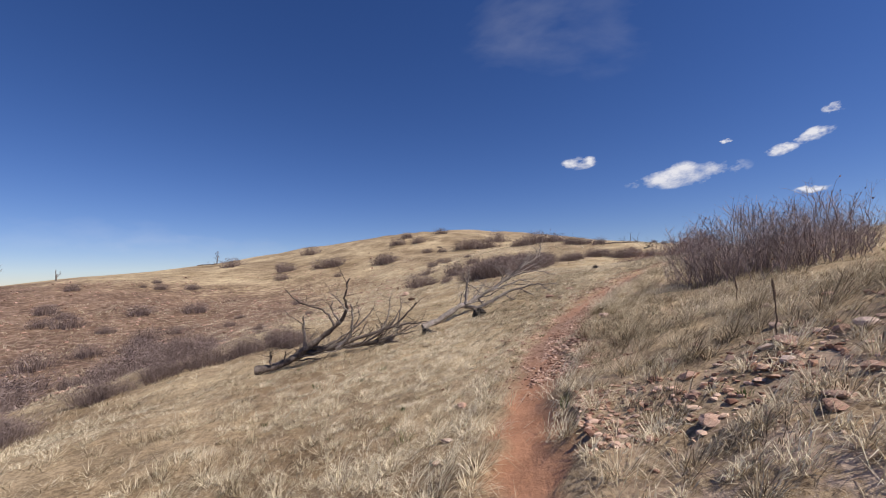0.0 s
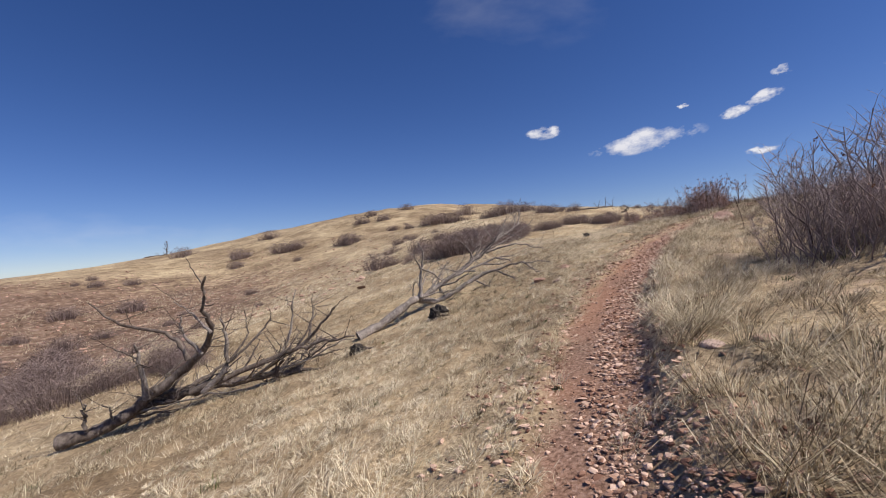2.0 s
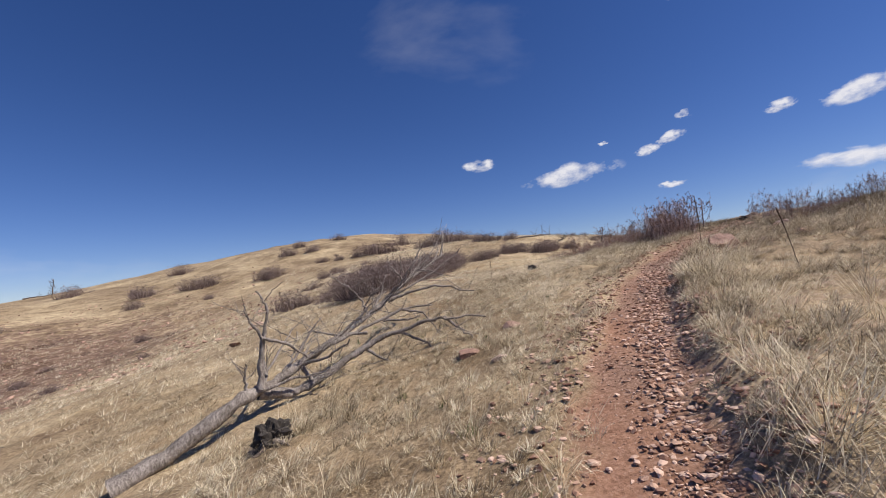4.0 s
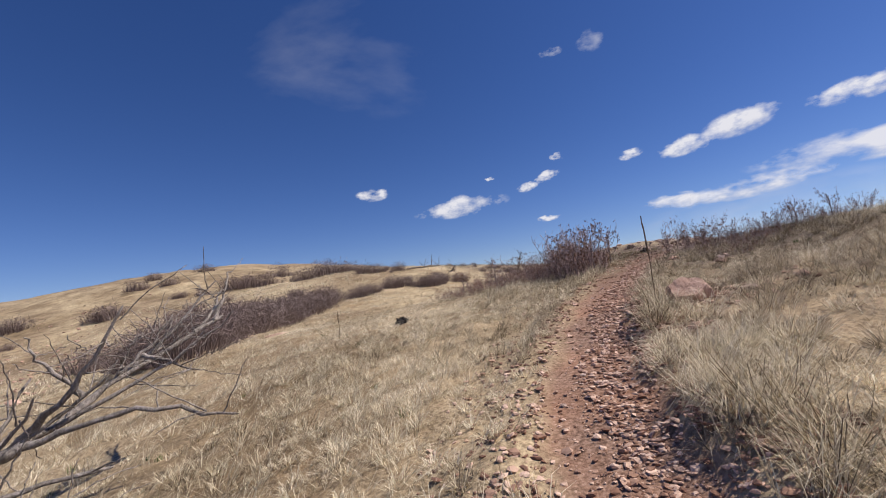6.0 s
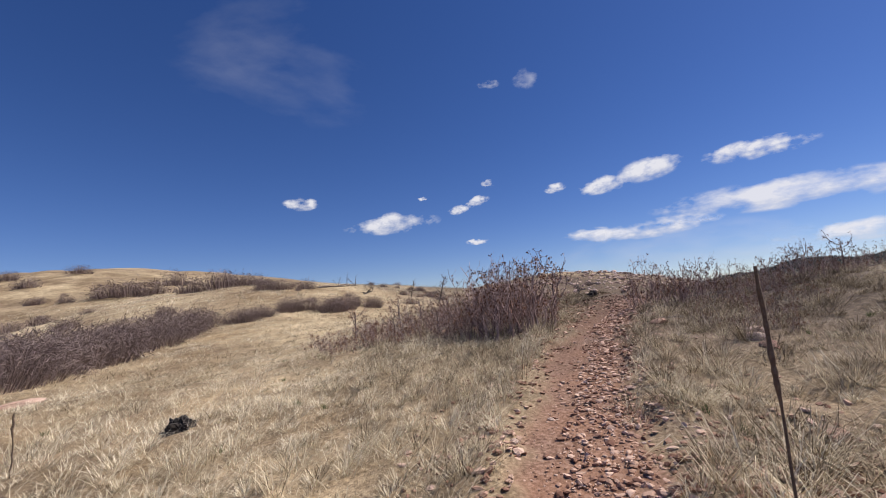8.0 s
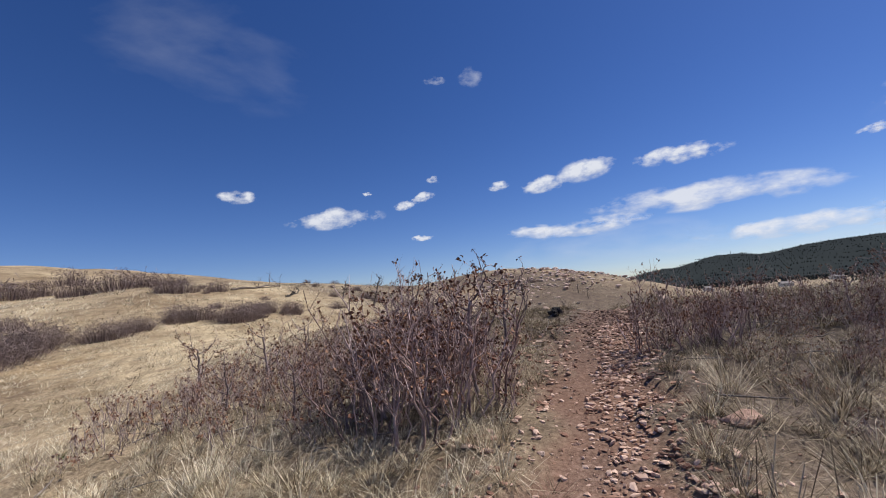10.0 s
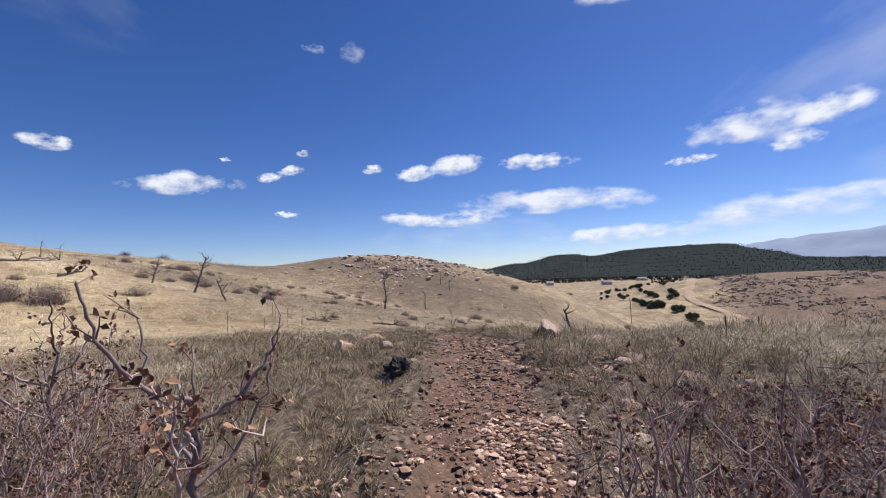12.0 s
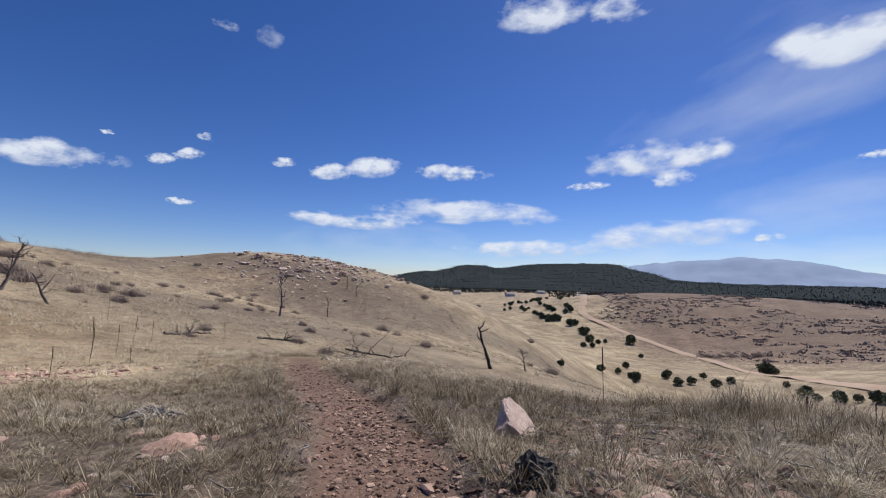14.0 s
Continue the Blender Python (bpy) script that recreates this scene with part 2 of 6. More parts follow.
M_ROAD = make_plain("pale_dirt_road", [(0.2, (0.25, 0.165, 0.115)), (0.5, (0.36, 0.26, 0.185)), (0.8, (0.46, 0.345, 0.26))], 0.6, 0.95, 0.3, 0.02)
M_WALL = make_plain("pale_wall", [(0.2, (0.5, 0.48, 0.45)), (0.8, (0.7, 0.68, 0.64))], 0.6, 0.8)
M_ROOF = make_plain("grey_roof", [(0.2, (0.15, 0.14, 0.14)), (0.8, (0.28, 0.26, 0.25))], 0.6, 0.8)
M_STEEL = make_plain("mast_steel", [(0.2, (0.2, 0.2, 0.2)), (0.8, (0.35, 0.35, 0.36))], 0.6, 0.6)
M_CLOUD = make_cloud("white_cloud", 0.95, 1.7, 0.95)
M_BAND = make_cloud("cloud_band", 0.9, 1.5, 1.0, 0.45)
M_SHRED = make_cloud("cloud_shred", 0.35, 1.1, 1.6)
M_WISP = make_cloud("thin_cloud", 0.13, 0.55, 1.9, 0.4)
M_VEIL = make_cloud("cloud_veil", 0.42, 0.65, 1.3, 0.3)

# landform heights: three nested layouts of smooth mounds (x0, y0, columns, rows, spacing, spread)
LANDFORMS = []
LANDFORMS.append(((-240, -160, 7, 6, 100, 95), [
    -0.75, -0.77, 11.4, 24.94, 23.37, -0.12, 10.22,
    -0.32, -4.69, 2.2, 0.88, -14.8, -20.16, 17.53,
    3.83, -0.05, -3.62, 2.75, 1.58, 2.41, 12.07,
    1.67, 5.91, 22.51, 18.39, 11.42, 3.31, -11.56,
    -4.73, -5.44, 16.09, -3.46, -19.47, -9.16, -7.51,
    -3.73, -8.12, -0.55, -3.79, -8.15, -3.11, -1.08,
]))
LANDFORMS.append(((-74, -24, 8, 7, 26, 23), [
    -1.03, -1.1, 2.86, -1.32, -3.93, 0.73, -0.05, -2.9,
    -1.61, -2.12, -1.02, 5.51, 0.16, 0.25, -6.89, -9.4,
    -1.93, 2.34, -3.14, 2.97, -5.27, 5.49, -0.08, 5.36,
    -1.04, 1.68, -5.91, 2.57, 2.12, -4.43, -2.85, 4.7,
    2.36, -2.27, -3.35, -1.39, 1.42, 0.8, -0.61, 4.9,
    -1.44, -3.22, -1.51, -0.62, -6.07, 1.69, -3.34, 7.69,
    -1.99, -1.28, -1.81, 1.49, 0.21, 1.77, -3.37, -1.15,
]))
LANDFORMS.append(((-8, -4, 7, 6, 6.2, 5.4), [
    1.42, -2.94, 4.5, 0.52, -0.6, 0.05, 0.01,
    2.04, -1.61, 1.18, -0.38, 1.01, 0.85, -0.02,
    0, 0.2, -0.32, 0.62, 1.93, 1.82, -0.49,
    -0.53, -0.45, 0.52, -0.39, 0.38, 1.78, -0.27,
    0.62, -0.33, -0.31, 1.13, -0.13, 0.83, 0.55,
    0.09, -0.4, 1.47, -1.7, 2.38, -0.81, 1.66,
]))
LANDFORMS.append(((-14, 4, 1, 1, 1, 5), [-2.4]))       # the gully's head beside the trail

# ---- mesh tools ----
rng = np.random.default_rng(7)


def mesh_of(name, verts, faces, mat, smooth=False, floats=None):
    """A mesh from an array of corners and an array of triangles or quads; floats: named values per corner."""
    me = bpy.data.meshes.new(name)
    verts, faces = np.asarray(verts, np.float32), np.asarray(faces, np.int32)
    n, k = faces.shape
    me.vertices.add(len(verts))
    me.vertices.foreach_set("co", verts.ravel())
    me.loops.add(n * k)
    me.loops.foreach_set("vertex_index", faces.ravel())
    me.polygons.add(n)
    me.polygons.foreach_set("loop_start", np.arange(0, n * k, k, dtype=np.int32))
    me.polygons.foreach_set("use_smooth", np.full(n, smooth))
    for key, values in (floats or {}).items():
        me.attributes.new(key, "FLOAT", "POINT").data.foreach_set("value", np.asarray(values, np.float32))
    me.materials.append(mat)
    me.update(calc_edges=True)
    return me


def part(name, me, parent, label=""):
    ob = new(name, me)
    ob.parent = parent
    return tagged(ob, label)


def thing(name, place, label, category, group="", kind=""):
    ob = new(name)
    ob.location = place
    return tagged(ob, label, category, group, kind)


class Tubes:
    """Gathers tapered, bent limbs into one mesh."""

    def __init__(self):
        self.v, self.f, self.n = [], [], 0

    def add(self, pts, radii, sides=5):
        pts, radii = np.asarray(pts, float), np.asarray(radii, float)
        way = np.gradient(pts, axis=0)
        way /= np.linalg.norm(way, axis=1)[:, None] + 1e-9
        up = np.where(np.abs(way[:, 2:3]) > 0.9, [[1.0, 0, 0]], [[0, 0, 1.0]])
        a = np.cross(way, up)
        a /= np.linalg.norm(a, axis=1)[:, None] + 1e-9
        b = np.cross(way, a)
        ang = np.arange(sides) * 2 * np.pi / sides
        ring = pts[:, None] + radii[:, None, None] * (np.cos(ang)[None, :, None] * a[:, None] + np.sin(ang)[None, :, None] * b[:, None])
        m = len(pts)
        i, j = np.meshgrid(np.arange(m - 1), np.arange(sides), indexing="ij")
        j2 = (j + 1) % sides
        quad = np.stack([i * sides + j, i * sides + j2, (i + 1) * sides + j2, (i + 1) * sides + j], -1).reshape(-1, 4)
        self.v.append(ring.reshape(-1, 3))
        self.f.append(quad + self.n)
        self.n += m * sides

    def mesh(self, name, mat, smooth=True):
        return mesh_of(name, np.concatenate(self.v), np.concatenate(self.f), mat, smooth)


_lattice = np.random.default_rng(3).random((256, 256))


def vnoise(x, y):
    """Smooth value noise, about -1 to 1."""
    x, y = np.asarray(x, float), np.asarray(y, float)
    i, j = np.floor(x).astype(int), np.floor(y).astype(int)
    u, v = x - i, y - j
    u, v = u * u * (3 - 2 * u), v * v * (3 - 2 * v)
    g = lambda a, b: _lattice[(i + a) % 256, (j + b) % 256]
    return 2 * ((g(0, 0) * (1 - u) + g(1, 0) * u) * (1 - v) + (g(0, 1) * (1 - u) + g(1, 1) * u) * v) - 1


# ---- the land ----
# centre of the trail, x, y and half its width
TRAIL = np.array([(-0.4, -6, 0.22), (0.0, -1, 0.22), (0.3, 1.5, 0.22), (0.5, 2.9, 0.22), (0.8, 4.4, 0.24), (1.65, 7.05, 0.36), (2.9, 9.8, 0.42),
                  (4.7, 12.6, 0.42), (5.9, 14.1, 0.42), (7.2, 15.6, 0.4), (8.6, 16.9, 0.4), (11.0, 18.65, 0.42), (13.9, 20.2, 0.46), (16.0, 21.1, 0.5),
                  (18.0, 22.0, 0.52), (20.0, 23.0, 0.52), (22.0, 24.4, 0.55), (25.0, 27.0, 0.5), (29.0, 30.0, 0.4)])


def trail_at(x, y):
    """Distance from the trail's centre (to its right positive), half width there and the way along it, 0 to its end."""
    x, y = np.asarray(x, float), np.asarray(y, float)
    best, side, width, along = np.full(x.shape, 1e9), np.zeros(x.shape), np.zeros(x.shape), np.zeros(x.shape)
    run = 0.0
    for (ax, ay, aw), (bx, by, bw) in zip(TRAIL[:-1], TRAIL[1:]):
        dx, dy = bx - ax, by - ay
        n = math.hypot(dx, dy)
        t = np.clip(((x - ax) * dx + (y - ay) * dy) / n**2, 0, 1)
        ox, oy = x - ax - t * dx, y - ay - t * dy
        d = np.hypot(ox, oy)
        near = d < best
        best = np.where(near, d, best)
        side = np.where(near, np.sign(ox * dy - oy * dx), side)
        width = np.where(near, aw + t * (bw - aw), width)
        along = np.where(near, run + t * n, along)
        run += n
    return best * side, width, along


def smooth_land(x, y):
    x, y = np.asarray(x, float), np.asarray(y, float)
    z = np.full(x.shape, -24.0)
    for (x0, y0, nx, ny, step, spread), heights in LANDFORMS:
        gx = np.exp(-((x[..., None] - x0 - step * np.arange(nx)) ** 2) / (2 * spread**2))
        gy = np.exp(-((y[..., None] - y0 - step * np.arange(ny)) ** 2) / (2 * spread**2))
        z = z + np.einsum("...i,ji,...j->...", gx, np.array(heights).reshape(ny, nx), gy)
    return z


def track_mask(x, y):
    d, w, along = trail_at(x, y)
    late = np.clip((along - 26) / 4, 0, 1)
    edge = np.abs(d) + (0.13 + 0.1 * late) * vnoise(x * 2.7, y * 2.7) + 0.05 * vnoise(x * 7, y * 7)
    return np.clip((w + 0.07 - edge) / 0.14, 0, 1), d, w, along


def land(x, y):
    x, y = np.asarray(x, float), np.asarray(y, float)
    z = smooth_land(x, y)
    mask, d, w, along = track_mask(x, y)
    near = np.clip(1.3 - np.hypot(x - 8, y - 14) / 60, 0, 1)
    rough = 0.055 * vnoise(x * 0.9, y * 0.9) + 0.035 * vnoise(x * 2.3 + 9, y * 2.3) + 0.018 * vnoise(x * 5.5, y * 5.5 + 4)
    far = np.clip(np.hypot(x - 8, y - 14) / 40 - 1, 0, 1) * (0.35 * vnoise(x * 0.12, y * 0.12) + 0.2 * vnoise(x * 0.3, y * 0.3))
    shoulder = np.clip(1 - np.abs(np.abs(d) - w - 0.25) / 0.3, 0, 1) * 0.05
    grit = 0.012 * vnoise(x * 9, y * 9)
    cut = np.clip((d - w + 0.04) / 0.26, 0, 1) * np.clip((2.6 - d) / 1.6, 0, 1) * np.clip((along - 12.5) / 2, 0, 1) * np.clip((23 - along) / 3, 0, 1)
    shoulder = shoulder + 0.12 * cut * (1 + 0.5 * vnoise(x * 1.6, y * 1.6))     # the trail is cut into the slope
    return z + far + (1 - mask) * (rough * near + shoulder) + mask * (grit - 0.035)


def burn_dim_at(x, y):
    """How far ground and grass are darkened, by the old burn and by dimmer light put into the colour: round the crest,
    under the brush below the trail, and thinly over the slopes beyond.
    """
    top = np.clip(1.45 - np.hypot(x - 20, y - 21.5) / 8, 0, 0.9)
    brush = np.clip(1.3 - np.hypot(x - 15.3, y - 18.2) / 4.0, 0, 0.9)
    slopes = (0.36 + 0.34 * np.clip((75 - np.hypot(x - 50, y - 45)) / 20, 0, 1)) * np.clip((x - 26) / 10, 0, 1) * np.clip(0.8 + 0.8 * vnoise(x * 0.08, y * 0.08), 0, 1)
    return np.maximum(np.maximum(top, brush), slopes)


def on_land(x, y, sink=0.0):
    return float(land(np.array([x]), np.array([y]))[0]) - sink


def lines(a, b, step):
    inner = list(np.arange(a, b, step))
    out, s, lo, hi = [], step, a, inner[-1]
    low, high = [], []
    while hi < 4800:
        s *= 1.085
        lo, hi = lo - s, hi + s
        low.append(lo), high.append(hi)
    return np.array(low[::-1] + inner + high)


gx, gy = lines(-9, 26, 0.145), lines(-2.5, 30, 0.145)
GX, GY = np.meshgrid(gx, gy)
mask, side, half, along = track_mask(GX, GY)
GZ = land(GX, GY)
nx, ny = len(gx), len(gy)
jj, ii = np.meshgrid(np.arange(ny - 1), np.arange(nx - 1), indexing="ij")
quads = np.stack([jj * nx + ii, jj * nx + ii + 1, (jj + 1) * nx + ii + 1, (jj + 1) * nx + ii], -1).reshape(-1, 4)
stony = np.clip((along - 10.0 + 1.5 * vnoise(GX * 1.3, GY * 1.3)) / 2.5, 0, 1) * (0.72 + 0.28 * vnoise(GX * 2, GY * 2))
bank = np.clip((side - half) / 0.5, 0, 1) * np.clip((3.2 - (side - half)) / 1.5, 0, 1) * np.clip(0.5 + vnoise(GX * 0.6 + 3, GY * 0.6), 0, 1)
gully = np.clip((-GX - 12) / 15, 0, 1) * np.clip((95 - GY) / 30, 0, 1) * 0.56
knoll = np.clip(1 - np.hypot(GX - 82, GY - 68) / 42, 0, 1) * 0.25
across = np.clip((np.hypot(GX - 16, GY - 21) - 180) / 60, 0, 1) * np.clip((8 - GY) / 30, 0, 1) * 0.4
crest = np.clip(1.2 - np.hypot(GX - 21, GY - 22) / 7, 0, 1) * 0.6
# weight of that darkened litter: full beside the trail, fading out to straw
shaded_litter = np.clip((9.5 - np.abs(side) + 2 * vnoise(GX * 0.4, GY * 0.4)) / 4, 0, 0.85)
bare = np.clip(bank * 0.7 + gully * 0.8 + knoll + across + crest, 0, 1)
# burnt carries the old burn together with the dimming put into the ground colour
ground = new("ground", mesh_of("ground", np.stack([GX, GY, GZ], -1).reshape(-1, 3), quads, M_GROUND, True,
                               {"track": mask.ravel(), "stony": np.clip(stony, 0, 1).ravel(), "bare": bare.ravel(), "shaded_litter": shaded_litter.ravel(), "burnt": burn_dim_at(GX, GY).ravel(), "brown": np.clip((along - 27) / 6, 0, 1).ravel() * 0.85}))
tagged(ground, "dry grassy hillside with a worn red dirt trail", "ground", kind="structure")


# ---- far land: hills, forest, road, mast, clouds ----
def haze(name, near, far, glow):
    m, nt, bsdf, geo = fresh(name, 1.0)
    # air haze is painted: the same colour feeds base and a faint emission
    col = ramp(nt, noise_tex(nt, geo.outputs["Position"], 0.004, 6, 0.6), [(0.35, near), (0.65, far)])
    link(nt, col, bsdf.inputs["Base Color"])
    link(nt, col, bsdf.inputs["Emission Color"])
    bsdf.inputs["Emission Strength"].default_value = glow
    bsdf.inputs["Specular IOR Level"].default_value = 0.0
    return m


EYE = np.array([14.0, 20.0, 4.0])


def ridge(name, mat, near, far, crest_line, base, azs, label, rough=0.0):
    """A long hill seen from the trail: crest heights in degrees by bearing, falling to the plain on both sides."""
    az = np.linspace(*azs, 160)
    el = np.interp(az, *zip(*crest_line))
    el[1:-1] = (el[:-2] + 2 * el[1:-1] + el[2:]) / 4
    el = el + rough * (vnoise(az * 1.1, az * 0 + near) + 0.5 * vnoise(az * 2.9, az * 0 + 3))
    rows = np.linspace(0, 1, 24)
    v = []
    for r in rows:
        d = near + (far - near) * r
        lift = np.sin(min(r / 0.7, 1.0) * np.pi / 2) ** 1.4 if r <= 0.7 else math.cos((r - 0.7) / 0.3 * np.pi / 2)
        crest = EYE[2] + np.tan(np.radians(el)) * (near + (far - near) * 0.7)
        wob = 0.06 * (crest - base) * vnoise(az * 0.8 + 5, az * 0 + r * 9)
        v.append(np.stack([EYE[0] + d * np.sin(np.radians(az)), EYE[1] + d * np.cos(np.radians(az)), base + (crest - base) * lift + wob * (0.2 < r < 0.65)], -1))
    v = np.concatenate(v)
    j, i = np.meshgrid(np.arange(23), np.arange(159), indexing="ij")
    q = np.stack([j * 160 + i, j * 160 + i + 1, (j + 1) * 160 + i + 1, (j + 1) * 160 + i], -1).reshape(-1, 4)
    ob = new(name, mesh_of(name, v, q, mat, True))
    return tagged(ob, label, "hill", kind="structure"), v


# distance haze sits in these colours and their glow
M_HILL = haze("hazed_forest_hill", (0.02, 0.024, 0.026), (0.026, 0.031, 0.032), 0.6)
M_MOUNT = haze("hazed_mountains", (0.15, 0.185, 0.26), (0.18, 0.215, 0.295), 0.6)
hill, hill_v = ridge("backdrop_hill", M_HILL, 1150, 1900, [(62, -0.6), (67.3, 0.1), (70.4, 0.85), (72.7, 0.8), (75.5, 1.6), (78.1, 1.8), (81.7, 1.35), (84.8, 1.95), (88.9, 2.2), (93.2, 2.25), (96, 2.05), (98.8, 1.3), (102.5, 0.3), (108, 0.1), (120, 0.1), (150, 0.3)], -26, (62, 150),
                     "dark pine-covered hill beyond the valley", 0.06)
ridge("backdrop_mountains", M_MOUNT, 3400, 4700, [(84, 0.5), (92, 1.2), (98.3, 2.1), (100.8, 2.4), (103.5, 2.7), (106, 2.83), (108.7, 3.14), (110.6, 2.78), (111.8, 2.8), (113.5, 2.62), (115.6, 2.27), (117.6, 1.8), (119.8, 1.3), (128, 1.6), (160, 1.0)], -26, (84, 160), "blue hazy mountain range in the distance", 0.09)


def forest():
    """Conifers on the far hill and the plain before it, each a ragged cone."""
    vs, fs, n = [], [], 0
    rr = np.random.default_rng(11)
    spots = []
    for _ in range(7500):
        az, d = rr.uniform(64, 128), 640 + 620 * rr.random() ** 0.8
        x, y = EYE[0] + d * math.sin(radians(az)), EYE[1] + d * math.cos(radians(az))
        if vnoise(np.array([x * 0.008]), np.array([y * 0.008]))[0] + 0.9 * (d - 800) / 400 > 0.1:
            spots.append((x, y, -99))
    for _ in range(9000):
        spots.append(tuple(hill_v[rr.integers(160 * 2, 160 * 18)] + rr.normal(0, 9, 3) * (1, 1, 0)))
    spots = np.array(spots)
    zz = land(spots[:, 0], spots[:, 1])
    spots[:, 2] = np.where(spots[:, 2] < -90, zz, np.maximum(spots[:, 2] - 1.5, zz))
    k = 5
    for x, y, z in spots:
        h = rr.uniform(2.5, 5.5)
        r = h * rr.uniform(0.28, 0.42)
        a = rr.random() * 6.28 + np.arange(k) * 2 * np.pi / k
        rad = r * rr.uniform(0.7, 1.2, k)
        low = np.stack([x + rad * np.cos(a), y + rad * np.sin(a), np.full(k, z + 0.12 * h)], -1)
        vs.append(np.vstack([low, [[x, y, z + h]]]))
        i = np.arange(k)
        i2 = (i + 1) % k
        fs.append(np.stack([i, i2, np.full(k, k)], -1) + n)
        n += k + 1
    ob = new("far_forest", mesh_of("far_forest", np.concatenate(vs), np.concatenate(fs), M_FOREST))
    tagged(ob, "dark green pine forest covering the far valley and hill", "forest", kind="stuff")


forest()


def strip(name, mat, pts, width, lift, label):
    pts = np.array(pts, float)
    t = np.linspace(0, len(pts) - 1, 140)
    x, y = np.interp(t, np.arange(len(pts)), pts[:, 0]), np.interp(t, np.arange(len(pts)), pts[:, 1])
    for _ in range(12):
        x[1:-1], y[1:-1] = (x[:-2] + 2 * x[1:-1] + x[2:]) / 4, (y[:-2] + 2 * y[1:-1] + y[2:]) / 4
    w = np.stack([np.gradient(y), -np.gradient(x)], -1)
    w /= np.linalg.norm(w, axis=1)[:, None]
    cols = []
    for k in (-1, -0.5, 0, 0.5, 1):
        edge = width * (1 + 0.12 * vnoise(t * 1.7, t * 0 + k))
        px, py = x + w[:, 0] * k * edge, y + w[:, 1] * k * edge
        cols.append(np.stack([px, py, land(px, py) + lift * (1 - 0.5 * abs(k))], -1))
    v = np.stack(cols, 1).reshape(-1, 3)
    i, j = np.meshgrid(np.arange(139), np.arange(4), indexing="ij")
    q = np.stack([i * 5 + j, i * 5 + j + 1, (i + 1) * 5 + j + 1, (i + 1) * 5 + j], -1).reshape(-1, 4)
    tagged(new(name, mesh_of(name, v, q, mat, True)), label, "road", kind="structure")


strip("road", M_ROAD, [(640, 6), (480, 6), (340, 11), (301, 12.8), (267, -6.6), (224, -35), (170, -43), (135, -45), (95, -60), (40, -90)], 2.6, 0.5, "pale dirt road running down the valley")

# clouds: bearing, height, width, depth, tilt in degrees
CLOUDS = [(18.3, 14.1, 4.8, 2.2, 1), (29.9, 11.3, 13, 3.8, 2), (39.3, 12.5, 2.9, 1.8, 3), (41.9, 13.4, 3.6, 1.9, 10), (52.4, 13.9, 2.9, 1.7, 4), (58.6, 13.4, 8.0, 2.9, 3),
          (64.0, 14.4, 7.5, 3.8, 8), (74.8, 14.1, 10.5, 3.0, -1), (76.5, 8.9, 26, 4.4, -2), (62.6, 7.2, 17, 3.0, 2), (56.4, 7.3, 8, 2.4, 0), (101, 5.9, 23, 4.4, 2), (86.0, 4.2, 24, 3.2, 0),
          (98.2, 14.8, 13.5, 6.4, 2), (105.0, 15.0, 8, 4.0, 5), (101.8, 12.3, 5.5, 3.0, 4), (92.4, 12.1, 5.5, 1.4, 2), (86.1, 32.7, 11, 6.0, 0), (96.2, 32.0, 8, 4.5, 0), (118.1, 23.7, 13, 6.5, 0)]
BITS = [(34.4, 14.3, 1.5, 0.6, 0), (41.5, 8.0, 3.4, 1.0, 0), (50.1, 27.8, 3.4, 2.8, 0), (45.0, 27.9, 3.2, 1.2, 0), (43.6, 15.6, 2.2, 1.2, 0), (111.1, 5.2, 3.2, 1.1, 0), (119.5, 12.6, 3.0, 1.1, 0)]
WISPS = [(17.0, 29.0, 26, 11, -6), (11.9, 33.4, 17, 12, 20), (109, 18.5, 40, 14, 18), (118, 22, 26, 18, 12), (-40, 5.1, 22, 5, 0), (102, 3.6, 60, 5.5, 0), (66, 4.6, 30, 6, 0), (-30, 4.0, 30, 4, 0), (118, 8, 30, 10, 4)]


def cloud(az, el, w, h, tilt, mat, label, n):
    d = 3900 + 12 * n
    me = bpy.data.meshes.new("cloud")
    k = w / h
    me.from_pydata([(-k, -1, 0), (k, -1, 0), (k, 1, 0), (-k, 1, 0)], [], [(0, 1, 2, 3)])
    me.materials.append(mat)
    ob = new("cloud", me)
    way = Vector((math.sin(radians(az)) * math.cos(radians(el)), math.cos(radians(az)) * math.cos(radians(el)), math.sin(radians(el))))
    eye = Vector(EYE)
    s = d * math.tan(radians(h / 2))
    ob.matrix_world = look(eye + way * d, eye + way * (d + 100), 0) @ pose(0, 0, 0, 0, 0, tilt) @ Matrix.Diagonal((s, s, s, 1))
    ob.visible_shadow = False
    tagged(ob, label, "cloud", "clouds in the blue sky", "structure")


for n, (az, el, w, h, tilt) in enumerate(CLOUDS):
    cloud(az, el, w * 1.06, h * 0.84, tilt, M_BAND if el < 10 else M_CLOUD, "small white fair-weather cloud in the sky", n)
for n, c in enumerate(BITS):
    cloud(*c, M_SHRED if c[1] > 20 else M_CLOUD, "tiny shred of white cloud", n + 30)
for n, c in enumerate(WISPS):
    cloud(*c, M_WISP if c[0] < 45 else M_VEIL, "thin veil of pale cloud", n + 50)

